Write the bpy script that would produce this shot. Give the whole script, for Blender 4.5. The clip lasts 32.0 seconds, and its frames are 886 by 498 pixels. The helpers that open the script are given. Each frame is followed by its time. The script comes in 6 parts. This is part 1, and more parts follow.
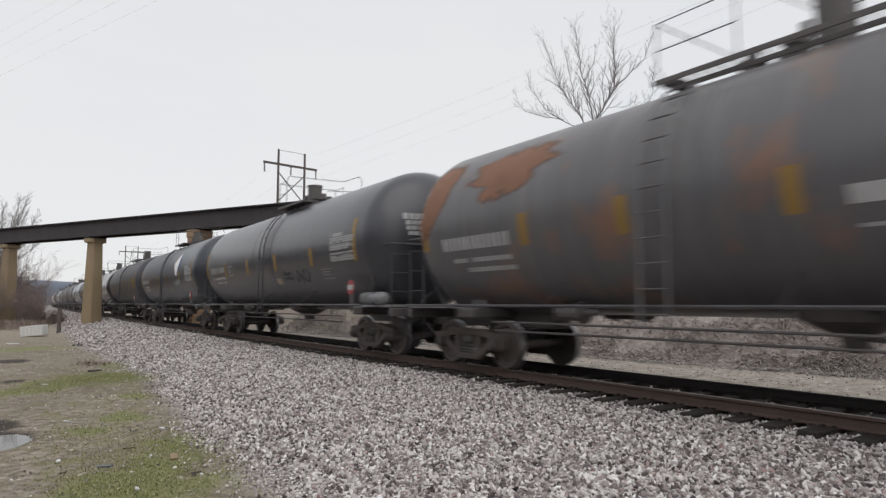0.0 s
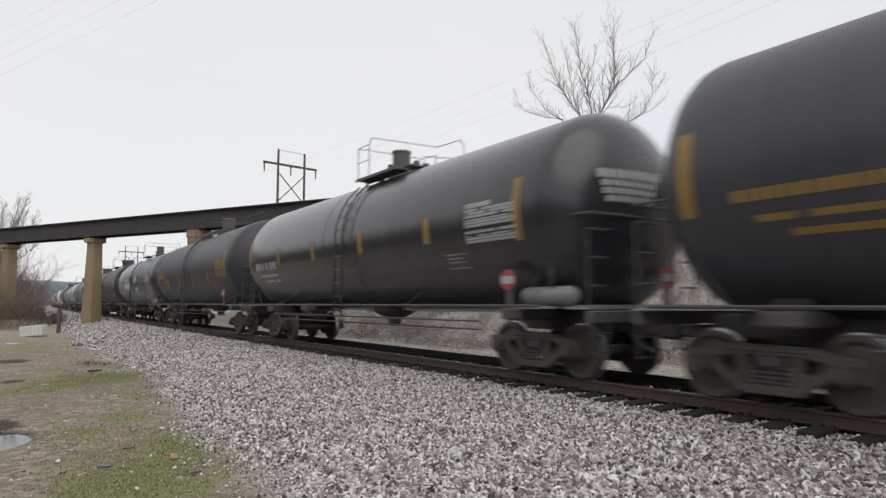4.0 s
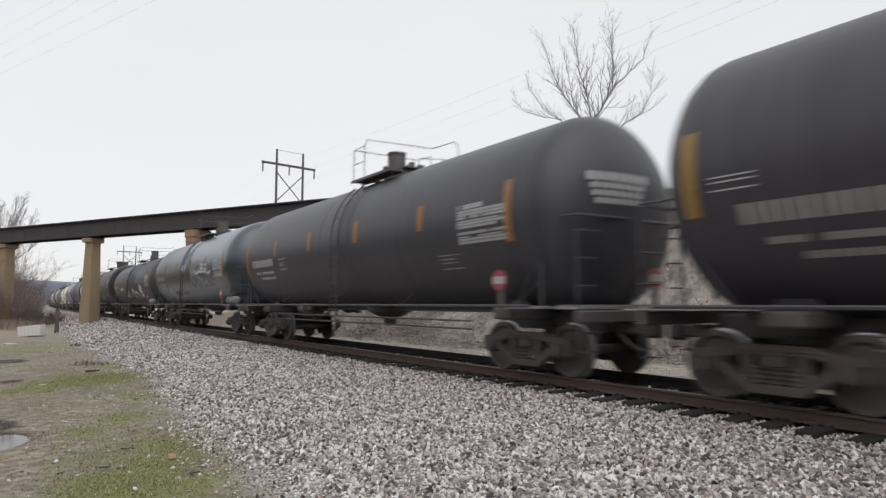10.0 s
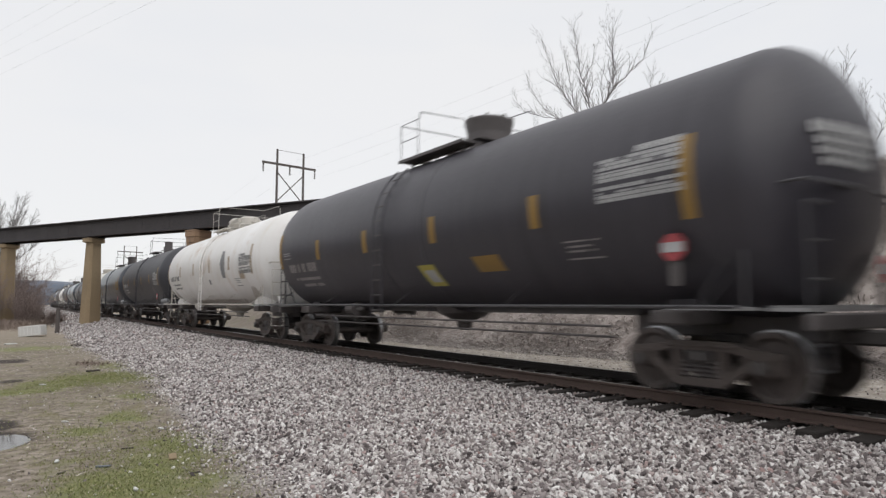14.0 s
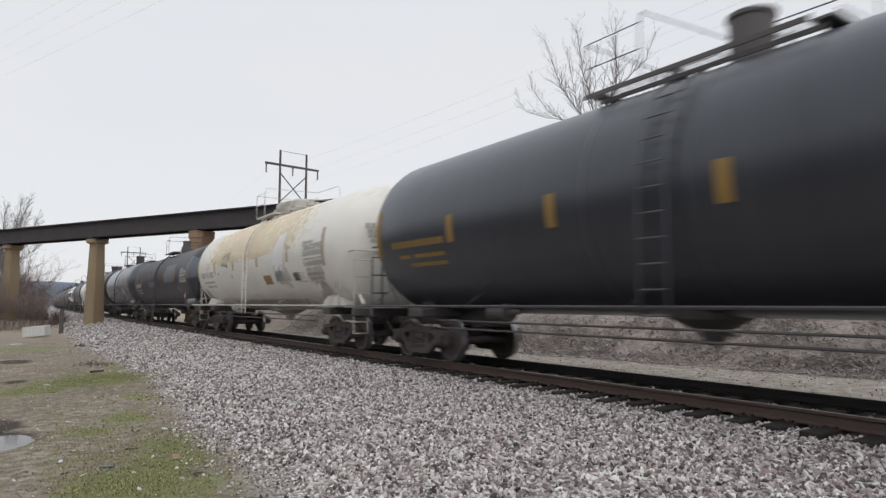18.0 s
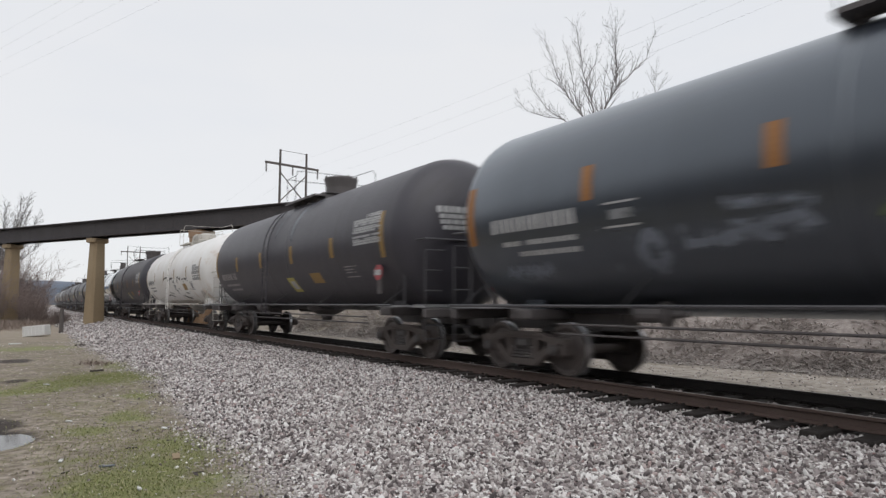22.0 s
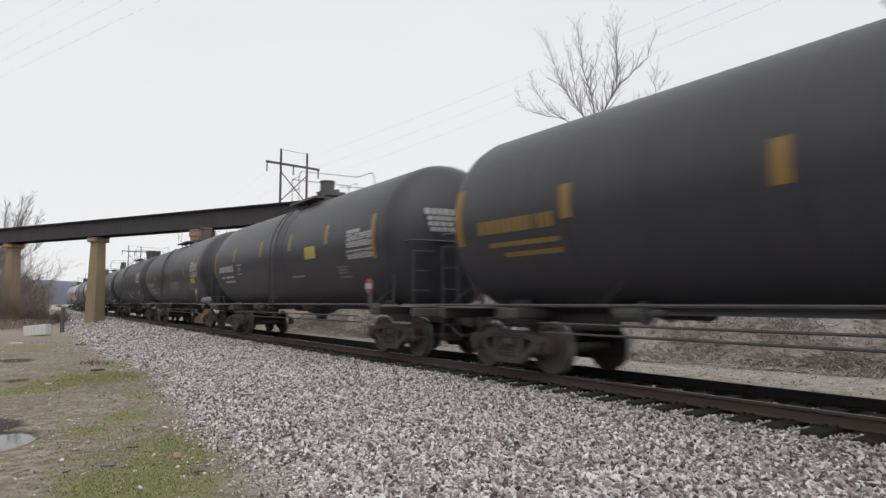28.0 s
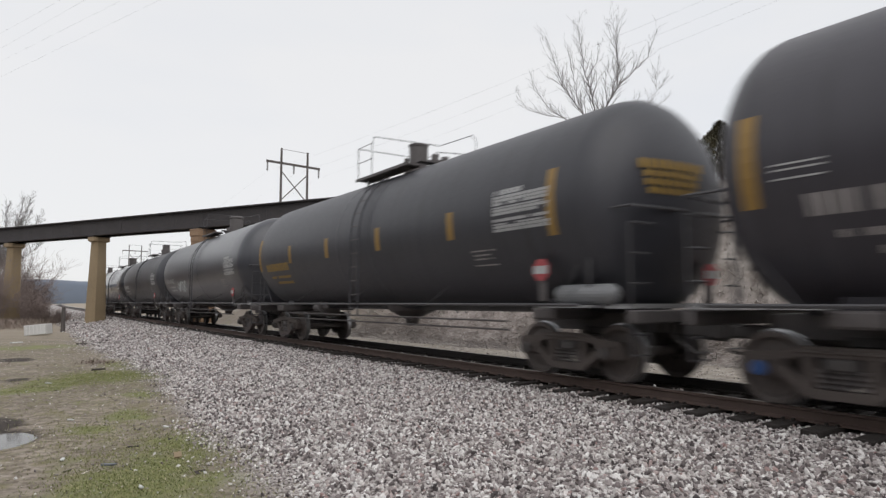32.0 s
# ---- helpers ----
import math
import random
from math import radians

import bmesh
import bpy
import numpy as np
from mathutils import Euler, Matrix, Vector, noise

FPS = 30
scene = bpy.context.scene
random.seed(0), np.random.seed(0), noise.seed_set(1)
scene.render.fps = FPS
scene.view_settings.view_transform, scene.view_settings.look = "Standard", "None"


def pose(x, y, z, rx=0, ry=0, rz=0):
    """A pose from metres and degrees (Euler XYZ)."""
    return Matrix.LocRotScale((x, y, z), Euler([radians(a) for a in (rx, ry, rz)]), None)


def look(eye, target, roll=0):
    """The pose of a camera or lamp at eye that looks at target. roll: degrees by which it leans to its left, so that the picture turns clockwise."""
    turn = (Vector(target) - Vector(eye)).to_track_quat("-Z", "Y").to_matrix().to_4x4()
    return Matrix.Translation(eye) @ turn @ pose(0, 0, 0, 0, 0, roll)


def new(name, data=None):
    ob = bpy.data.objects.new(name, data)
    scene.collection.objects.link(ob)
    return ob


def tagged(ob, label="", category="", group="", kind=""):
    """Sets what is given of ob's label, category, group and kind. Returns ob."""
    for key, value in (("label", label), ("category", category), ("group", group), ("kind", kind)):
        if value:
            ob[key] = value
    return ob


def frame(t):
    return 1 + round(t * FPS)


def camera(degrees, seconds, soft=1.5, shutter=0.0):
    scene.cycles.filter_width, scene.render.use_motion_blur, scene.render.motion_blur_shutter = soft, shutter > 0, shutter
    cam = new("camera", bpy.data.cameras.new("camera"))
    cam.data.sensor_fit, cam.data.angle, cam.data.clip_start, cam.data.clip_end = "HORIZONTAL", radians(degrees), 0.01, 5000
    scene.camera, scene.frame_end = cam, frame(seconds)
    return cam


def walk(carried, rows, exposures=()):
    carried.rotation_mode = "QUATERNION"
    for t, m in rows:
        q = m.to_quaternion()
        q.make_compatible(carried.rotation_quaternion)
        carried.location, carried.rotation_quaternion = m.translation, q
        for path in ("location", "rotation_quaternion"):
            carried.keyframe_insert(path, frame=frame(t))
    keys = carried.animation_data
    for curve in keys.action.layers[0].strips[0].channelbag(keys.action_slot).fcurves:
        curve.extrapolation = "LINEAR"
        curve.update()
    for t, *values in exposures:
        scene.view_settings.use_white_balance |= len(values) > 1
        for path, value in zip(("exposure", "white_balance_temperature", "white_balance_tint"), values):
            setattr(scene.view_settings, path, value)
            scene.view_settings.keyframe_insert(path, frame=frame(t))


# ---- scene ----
# ---------------------------------------------------------------- camera
FOV = 71.3
EYE = (0.0, 0.0, 1.276)
YAW, PITCH, ROLL = 34.79, 5.015, 0.0
UNIT = 1093.0  # drift units in one radian


def aim(dx, dy):
    """Camera pose; dx, dy are the small drifts of the held camera."""
    return (Matrix.Translation(EYE) @ pose(0, 0, 0, 0, 0, -YAW + math.degrees(dx / UNIT))
            @ pose(0, 0, 0, 90 + PITCH + math.degrees(dy / UNIT), 0, 0) @ pose(0, 0, 0, 0, 0, ROLL))


cam = camera(FOV, 32.0, soft=1.35, shutter=0.38)
walk(cam, [(t, aim(dx, dy)) for t, dx, dy in (
    (0, 2, 0), (3.5, 2, 0), (5.5, 0.3, 0), (9.5, 0, 0), (10.2, -1, 0), (12.5, -1, 0), (14, 0, 0), (14.6, 0.8, 1.6),
    (16.5, 3.3, 1.6), (18, 5, 1.2), (20, 6, 0.2), (22, 5, 0), (25.5, 5.5, -0.2), (27.5, 6, -0.8), (29, 6.6, -1.2),
    (32, 7, -2))], exposures=(
        (0, -0.03, 6500, 10), (3, 0, 6500, 10), (9, 0.06, 6500, 10), (14, 0.06, 6500, 10), (16, 0.02, 6500, 10), (17.4, 0, 6380, 10),
        (18.5, -0.08, 6380, 10), (19.5, -0.12, 6380, 10), (20.5, -0.08, 6340, 10), (21.5, 0, 6360, 10), (23.2, 0, 6500, 10), (24.1, -0.16, 6500, 10), (25, -0.04, 6500, 10), (26, 0, 6500, 10), (28, 0.03, 6500, 10), (32, 0.03, 6500, 10)))

# ---------------------------------------------------------------- world and light
SUN_EL, SUN_AZ = 50.0, 200.0
world = bpy.data.worlds.new("overcast")
scene.world = world
world.use_nodes = True
wn, wl = world.node_tree.nodes, world.node_tree.links
wn.clear()
w_sky = wn.new("ShaderNodeTexSky")
w_sky.sky_type, w_sky.sun_disc = "NISHITA", False
w_sky.sun_elevation, w_sky.sun_rotation = radians(SUN_EL), radians(SUN_AZ)
w_scale = wn.new("ShaderNodeVectorMath")
w_scale.operation = "SCALE"
w_scale.inputs["Scale"].default_value = 0.12
w_co = wn.new("ShaderNodeTexCoord")
w_map = wn.new("ShaderNodeMapping")
w_map.inputs["Scale"].default_value = (1.0, 1.0, 3.0)
w_noise = wn.new("ShaderNodeTexNoise")
w_noise.inputs["Scale"].default_value, w_noise.inputs["Detail"].default_value = 1.6, 4.0
w_ramp = wn.new("ShaderNodeValToRGB")
w_ramp.color_ramp.elements[0].position, w_ramp.color_ramp.elements[0].color = 0.3, (0.8, 0.817, 0.848, 1)
w_ramp.color_ramp.elements[1].position, w_ramp.color_ramp.elements[1].color = 0.6, (0.86, 0.858, 0.862, 1)
w_mix = wn.new("ShaderNodeMix")
w_mix.data_type = "RGBA"
w_mix.inputs[0].default_value = 0.93
w_bg, w_out = wn.new("ShaderNodeBackground"), wn.new("ShaderNodeOutputWorld")
wl.new(w_sky.outputs[0], w_scale.inputs[0])
wl.new(w_co.outputs["Generated"], w_map.inputs[0])
wl.new(w_map.outputs[0], w_noise.inputs["Vector"])
wl.new(w_noise.outputs[0], w_ramp.inputs[0])
wl.new(w_scale.outputs[0], w_mix.inputs[6])
wl.new(w_ramp.outputs[0], w_mix.inputs[7])
wl.new(w_mix.outputs[2], w_bg.inputs[0])
wl.new(w_bg.outputs[0], w_out.inputs[0])
sun = new("sun", bpy.data.lights.new("sun", "SUN"))
sun.data.energy, sun.data.angle, sun.data.color = 0.85, radians(60), (1.0, 0.965, 0.93)
sun.matrix_world = look((0, 0, 40), (40 * math.sin(radians(SUN_AZ)) * -0.84, 40 * math.cos(radians(SUN_AZ)) * -0.84, -8))
scene.view_settings.exposure = 0.0


# ---------------------------------------------------------------- materials
class Nodes:
    """Short hand for node trees."""

    def __init__(self, name):
        self.m = bpy.data.materials.new(name)
        self.m.use_nodes = True
        self.n, self.l = self.m.node_tree.nodes, self.m.node_tree.links
        self.b = self.n["Principled BSDF"]

    def add(self, kind, **values):
        node = self.n.new("ShaderNode" + kind)
        for k, v in values.items():
            node.inputs[k.replace("_", " ")].default_value = v
        return node

    def noise(self, vec, scale, detail=4.0, rough=0.55):
        node = self.add("TexNoise", Scale=scale, Detail=detail, Roughness=rough)
        self.l.new(vec, node.inputs["Vector"])
        return node.outputs[0]

    def ramp(self, fac, stops):
        node = self.n.new("ShaderNodeValToRGB")
        e = node.color_ramp.elements
        while len(e) < len(stops):
            e.new(0.5)
        for el, (p, c) in zip(e, stops):
            el.position, el.color = p, (*c, 1) if len(c) == 3 else c
        self.l.new(fac, node.inputs[0])
        return node.outputs[0]

    def mix(self, fac, a, b, blend="MIX"):
        node = self.n.new("ShaderNodeMix")
        node.data_type, node.blend_type = "RGBA", blend
        for i, v in ((0, fac), (6, a), (7, b)):
            if isinstance(v, (int, float)):
                node.inputs[i].default_value = v
            elif isinstance(v, tuple):
                node.inputs[i].default_value = (*v, 1)
            else:
                self.l.new(v, node.inputs[i])
        return node.outputs[2]

    def mapped(self, scale=(1, 1, 1), coord="Object"):
        co, mp = self.n.new("ShaderNodeTexCoord"), self.n.new("ShaderNodeMapping")
        mp.inputs["Scale"].default_value = scale
        self.l.new(co.outputs[coord], mp.inputs[0])
        return mp.outputs[0]

    def bump(self, height, strength, dist):
        node = self.add("Bump", Strength=strength, Distance=dist)
        self.l.new(height, node.inputs["Height"])
        self.l.new(node.outputs[0], self.b.inputs["Normal"])

    def done(self, color, rough=0.7, metal=0.0):
        for key, v in (("Base Color", color), ("Roughness", rough), ("Metallic", metal)):
            if isinstance(v, (int, float)):
                self.b.inputs[key].default_value = v
            elif isinstance(v, tuple):
                self.b.inputs[key].default_value = (*v, 1)
            else:
                self.l.new(v, self.b.inputs[key])
        return self.m


def shade(c, k):
    return tuple(min(1.0, v * k) for v in c)


def plain(name, c, rough=0.7, metal=0.0, vary=0.3, scale=6.0, bump=0.15, dirt=None):
    """A surface with grain and blotches at two scales."""
    n = Nodes(name)
    v = n.mapped()
    big, fine = n.noise(v, scale * 0.25), n.noise(v, scale * 6)
    col = n.mix(big, shade(c, 1 - vary), shade(c, 1 + vary))
    col = n.mix(n.ramp(fine, ((0.35, (0, 0, 0)), (0.75, (0.4, 0.4, 0.4)))), col, dirt or shade(c, 0.6))
    if bump:
        n.bump(fine, bump, 0.01)
    return n.done(col, rough, metal)


def tank_paint(name, c, rough=0.4, rust=None, rust_at=0.62, dust=(0.14, 0.14, 0.14), dusty=0.25, grime=(0.02, 0.018, 0.016), coat=0.35, spec=0.5, stain=0.45, tint=(1, 1, 1), coat_rough=0.28):
    """Weathered enamel on a tank: soft blotches, run-down streaks, road dust and rust."""
    n = Nodes(name)
    v = n.mapped()
    rnd = n.n.new("ShaderNodeObjectInfo")
    off = n.n.new("ShaderNodeVectorMath")
    off.operation = "ADD"
    sc = n.n.new("ShaderNodeVectorMath")
    sc.operation = "SCALE"
    sc.inputs[0].default_value = (37.0, 11.0, 5.0)
    n.l.new(rnd.outputs["Random"], sc.inputs["Scale"])
    n.l.new(v, off.inputs[0])
    n.l.new(sc.outputs[0], off.inputs[1])
    p = off.outputs[0]
    st = n.n.new("ShaderNodeMapping")
    st.inputs["Scale"].default_value = (2.4, 0.35, 0.16)
    n.l.new(p, st.inputs[0])
    big = n.noise(p, 0.55)
    streak = n.noise(st.outputs[0], 1.6, 6.0, 0.62)
    fine = n.noise(p, 26.0, 3.0)
    col = n.mix(big, shade(c, 0.78), shade(c, 1.25))
    col = n.mix(n.ramp(streak, ((0.5, (0, 0, 0)), (0.78, (dusty,) * 3))), col, dust)
    col = n.mix(n.ramp(streak, ((0.22, (min(stain + 0.05, 1),) * 3), (stain, (0, 0, 0)))), col, grime)
    if rust:
        col = n.mix(n.ramp(n.noise(p, 0.7, 7.0, 0.65), ((rust_at - 0.08, (0, 0, 0)), (rust_at + 0.08, (0.85,) * 3))), col, rust)
    rg = n.ramp(fine, ((0.3, (rough - 0.06,) * 3), (0.7, (rough + 0.1,) * 3)))
    n.bump(n.noise(p, 1.1, 2.0), 0.2, 0.03)
    n.b.inputs["Specular IOR Level"].default_value = spec
    n.b.inputs["Coat Tint"].default_value = n.b.inputs["Specular Tint"].default_value = (*tint, 1)
    n.b.inputs["Coat Weight"].default_value = coat
    n.b.inputs["Coat Roughness"].default_value = coat_rough
    return n.done(col, rg)


def worn(name, c, rough=0.6, vary=0.35, hold=0.34, cover=0.92):
    """Paint or rust in a thin film with worn, uneven gaps; its outline frays where the film's "soft" value falls."""
    n = Nodes(name)
    v = n.mapped()
    col = n.mix(n.noise(v, 2.2), shade(c, 1 - vary), shade(c, 1 + vary))
    a = n.n.new("ShaderNodeAttribute")
    a.attribute_name = "soft"
    k = n.n.new("ShaderNodeMath")
    k.operation = "MULTIPLY_ADD"
    k.inputs[1].default_value = 0.5
    n.l.new(a.outputs["Fac"], k.inputs[0])
    n.l.new(n.noise(v, 4.0, 6.0, 0.65), k.inputs[2])
    n.l.new(n.ramp(k.outputs[0], ((hold + 0.26, (0.0,) * 3), (hold + 0.52, (cover,) * 3))), n.b.inputs["Alpha"])
    return n.done(col, rough)


M = {
    "black_old": tank_paint("tank_black_old", (0.048, 0.048, 0.057), 0.45, dust=(0.1, 0.1, 0.112), coat=0.16),
    "black_brown": tank_paint("tank_black_brown", (0.0495, 0.046, 0.0565), 0.48, dust=(0.095, 0.09, 0.1), coat=0.15),
    "black_new": tank_paint("tank_black_new", (0.047, 0.0472, 0.0565), 0.46, dusty=0.08, coat=0.08),
    "black_gloss": tank_paint("tank_black_gloss", (0.034, 0.034, 0.039), 0.2, dusty=0.18),
    "black_mirror": tank_paint("tank_black_mirror", (0.03, 0.029, 0.03), 0.16, dusty=0.04, coat=1.0, spec=0.8, tint=(0.92, 0.96, 1.0), coat_rough=0.11),
    "black_sheen": tank_paint("tank_black_sheen", (0.038, 0.038, 0.048), 0.36, dusty=0.12, coat=0.5, spec=0.5, tint=(0.9, 0.96, 1.0)),
    "blue_black": tank_paint("tank_blue_black", (0.024, 0.0245, 0.03), 0.36, dust=(0.075, 0.08, 0.09), dusty=0.18, coat=1.0, spec=1.0, tint=(0.86, 0.93, 1.0), coat_rough=0.29),
    "grey": tank_paint("tank_grey", (0.05, 0.051, 0.062), 0.36, dust=(0.12, 0.12, 0.13), dusty=0.15, coat=0.5),
    "grey_rust": tank_paint("tank_grey_rust", (0.12, 0.118, 0.126), 0.45, rust=(0.26, 0.13, 0.075), rust_at=0.62, dust=(0.24, 0.22, 0.2), dusty=0.5, grime=(0.06, 0.055, 0.05)),
    "white": tank_paint("tank_white", (0.88, 0.85, 0.8), 0.38, dust=(0.7, 0.62, 0.52), dusty=0.5, grime=(0.42, 0.34, 0.26), stain=0.4, rust=(0.5, 0.36, 0.23), rust_at=0.66),
    "cream": tank_paint("tank_cream", (0.88, 0.83, 0.745), 0.4, dust=(0.88, 0.835, 0.765), dusty=0.95, grime=(0.62, 0.5, 0.32), stain=0.42),
    "iron": plain("dirty_iron", (0.135, 0.124, 0.124), 0.62, 0.1, 0.35, 8, 0.2, (0.05, 0.035, 0.028)),
    "cast": plain("rusty_cast_steel", (0.12, 0.1, 0.092), 0.78, 0.05, 0.35, 7, 0.3, (0.026, 0.02, 0.018)),
    "cast_grey": plain("greasy_cast_steel", (0.1, 0.092, 0.09), 0.66, 0.1, 0.35, 7, 0.3),
    "galvanised": plain("galvanised_grating", (0.36, 0.36, 0.365), 0.5, 0.4, 0.25, 8, 0.15),
    "wheel": plain("wheel_steel", (0.145, 0.125, 0.118), 0.6, 0.2, 0.3, 9, 0.2, (0.06, 0.045, 0.038)),
    "tread": plain("worn_tread_steel", (0.42, 0.42, 0.43), 0.3, 0.9, 0.15, 9, 0.05),
    "pipe": plain("painted_pipe", (0.085, 0.082, 0.088), 0.45, 0.2, 0.3, 10, 0.1),
    "pipe_white": plain("white_pipe", (0.6, 0.57, 0.52), 0.5, 0.0, 0.2, 10, 0.1),
    "yellow": plain("yellow_reflector", (0.32, 0.195, 0.055), 0.5, 0.0, 0.15, 5, 0.05),
    "orange": plain("orange_reflector", (0.34, 0.15, 0.045), 0.5, 0.0, 0.18, 5, 0.05),
    "tan": plain("faded_reflector", (0.5, 0.41, 0.31), 0.6, 0.0, 0.15, 5, 0.05),
    "sticker": plain("lemon_sticker", (0.5, 0.43, 0.09), 0.45, 0.0, 0.08, 5, 0.03),
    "stencil": plain("white_stencil", (0.5, 0.5, 0.5), 0.6, 0.0, 0.3, 14, 0.03, (0.2, 0.2, 0.2)),
    "stencil_yellow": plain("yellow_stencil", (0.33, 0.21, 0.055), 0.6, 0.0, 0.25, 14, 0.03),
    "stencil_dark": plain("dark_stencil", (0.26, 0.26, 0.265), 0.6, 0.0, 0.3, 14, 0.03),
    "red": plain("red_sign", (0.42, 0.08, 0.09), 0.5, 0.0, 0.15, 8, 0.03),
    "patch": plain("grey_blue_repaint", (0.14, 0.155, 0.185), 0.42, 0.0, 0.16, 2, 0.03),
    "spray_white": worn("white_spray", (0.56, 0.59, 0.6), hold=0.24),
    "spray_grey": worn("grey_spray", (0.27, 0.28, 0.29), hold=0.3),
    "spray_faint": worn("faint_spray", (0.1, 0.103, 0.108), hold=0.36),
    "spray_dark": worn("dark_spray", (0.06, 0.058, 0.055), hold=0.22),
    "spray_teal": worn("teal_spray", (0.28, 0.36, 0.36), hold=0.32),
    "spray_faint2": worn("slate_spray", (0.2, 0.22, 0.26), hold=0.28),
    "spray_lime": worn("lime_spray", (0.16, 0.19, 0.09), hold=0.38),
    "spray_pale": worn("pale_grey_spray", (0.62, 0.585, 0.54), hold=0.38, cover=0.7),
    "spray_pale_white": worn("chalky_white_film", (0.9, 0.895, 0.88), hold=0.1, vary=0.03),
    "yellow_stain": worn("yellowed_film", (0.87, 0.71, 0.43), hold=0.42, vary=0.08, cover=0.42),
    "stencil_grey": plain("faded_grey_stencil", (0.44, 0.43, 0.41), 0.6, 0.0, 0.2, 14, 0.03, (0.6, 0.57, 0.52)),
    "stencil_dim": plain("dirty_stencil", (0.36, 0.335, 0.33), 0.6, 0.0, 0.3, 14, 0.03, (0.14, 0.13, 0.13)),
    "spray_blue": plain("blue_spray", (0.09, 0.16, 0.4), 0.6, 0.0, 0.35, 9, 0.03),
    "spray_tan": worn("tan_spray", (0.26, 0.21, 0.17), hold=0.38),
    # thin blue-grey film for the pale streaks beside a dome
    "spill": worn("pale_streak_film", (0.1, 0.11, 0.128), 0.4),
    "rust_patch": worn("blotchy_rust", (0.25, 0.12, 0.07), 0.6, hold=0.3),
    "girder": plain("old_girder_paint", (0.044, 0.043, 0.047), 0.75, 0.1, 0.65, 1.6, 0.25, (0.15, 0.112, 0.098)),
    "concrete": plain("tan_concrete", (0.33, 0.25, 0.155), 0.88, 0.0, 0.22, 2, 0.4, (0.2, 0.15, 0.1)),
    "pier_stone": plain("rusty_stone", (0.33, 0.22, 0.14), 0.88, 0.0, 0.45, 3, 0.4, (0.14, 0.085, 0.055)),
    "rail_side": plain("rusty_rail", (0.115, 0.08, 0.068), 0.72, 0.1, 0.3, 6, 0.15),
    # greasy steel of far rail and plates, under-train shade painted in
    "rail_shaded": plain("greasy_shaded_rail", (0.04, 0.034, 0.031), 0.6, 0.1, 0.3, 6, 0.15),
    "rust_stain": worn("brown_stain", (0.4, 0.31, 0.23), 0.6, hold=0.38, cover=0.34),
    "reservoir": plain("grey_reservoir", (0.24, 0.245, 0.255), 0.45, 0.0, 0.2, 6, 0.05),
    "rail_top": plain("polished_rail", (0.4, 0.39, 0.39), 0.28, 1.0, 0.15, 6, 0.03),
    "tie": plain("creosote_wood", (0.036, 0.03, 0.027), 0.85, 0.0, 0.4, 5, 0.5),
    "bark": plain("grey_bark", (0.21, 0.195, 0.19), 0.9, 0.0, 0.3, 5, 0.5),
    "twig": plain("brown_twig", (0.3, 0.24, 0.22), 0.9, 0.0, 0.3, 5, 0.2),
    "pole": plain("weathered_pole", (0.13, 0.115, 0.11), 0.85, 0.0, 0.25, 3, 0.3),
    "wire": plain("wire_metal", (0.3, 0.3, 0.31), 0.5, 0.4, 0.1, 3, 0.0),
    "slab": plain("white_slab", (0.74, 0.74, 0.73), 0.7, 0.0, 0.12, 3, 0.2),
    "cedar": plain("cedar_green", (0.06, 0.058, 0.03), 0.8, 0.0, 0.4, 3, 0.2, (0.13, 0.08, 0.045)),
    "brush": plain("brown_brush", (0.31, 0.25, 0.215), 0.9, 0.0, 0.35, 3, 0.2),
    "debris": plain("dark_debris", (0.05, 0.04, 0.035), 0.85, 0.0, 0.3, 5, 0.2),
    "blue_paint": plain("blue_paint", (0.045, 0.11, 0.3), 0.5, 0.0, 0.2, 6, 0.05),
}


def island_mat(name, stops, rough, bump_scale=30.0, big=None):
    n = Nodes(name)
    g = n.n.new("ShaderNodeNewGeometry")
    col = n.ramp(g.outputs["Random Per Island"], stops)
    v = n.mapped()
    f = n.noise(v, bump_scale)
    col = n.mix(0.5, col, n.mix(f, (0.45, 0.45, 0.45), (1.5, 1.5, 1.5)), "MULTIPLY")
    if big:
        col = n.mix(n.ramp(n.noise(v, big[0]), ((0.42, (0, 0, 0)), (0.66, (big[2],) * 3))), col, big[1])
    n.bump(f, 0.4, 0.01)
    return n.done(col, rough)


M["stone"] = island_mat("ballast_stone", ((0.0, (0.07, 0.06, 0.06)), (0.2, (0.2, 0.17, 0.168)), (0.42, (0.38, 0.34, 0.33)), (0.62, (0.58, 0.54, 0.525)), (0.8, (0.79, 0.765, 0.75)), (0.9, (0.88, 0.86, 0.84)), (1.0, (0.33, 0.22, 0.205))), 0.85)
M["grass_dry"] = island_mat("dry_grass", ((0.0, (0.24, 0.205, 0.19)), (0.4, (0.37, 0.33, 0.305)), (0.75, (0.5, 0.46, 0.43)), (1.0, (0.74, 0.7, 0.66))), 0.85, 4.0)
M["litter"] = island_mat("leaf_litter", ((0.0, (0.1, 0.075, 0.06)), (0.4, (0.2, 0.16, 0.12)), (0.75, (0.36, 0.3, 0.23)), (1.0, (0.66, 0.61, 0.54))), 0.85, 4.0)
M["grass_green"] = island_mat("green_grass", ((0.0, (0.15, 0.18, 0.055)), (0.5, (0.24, 0.262, 0.092)), (0.85, (0.36, 0.34, 0.165)), (1.0, (0.52, 0.47, 0.32))), 0.8, 4.0)


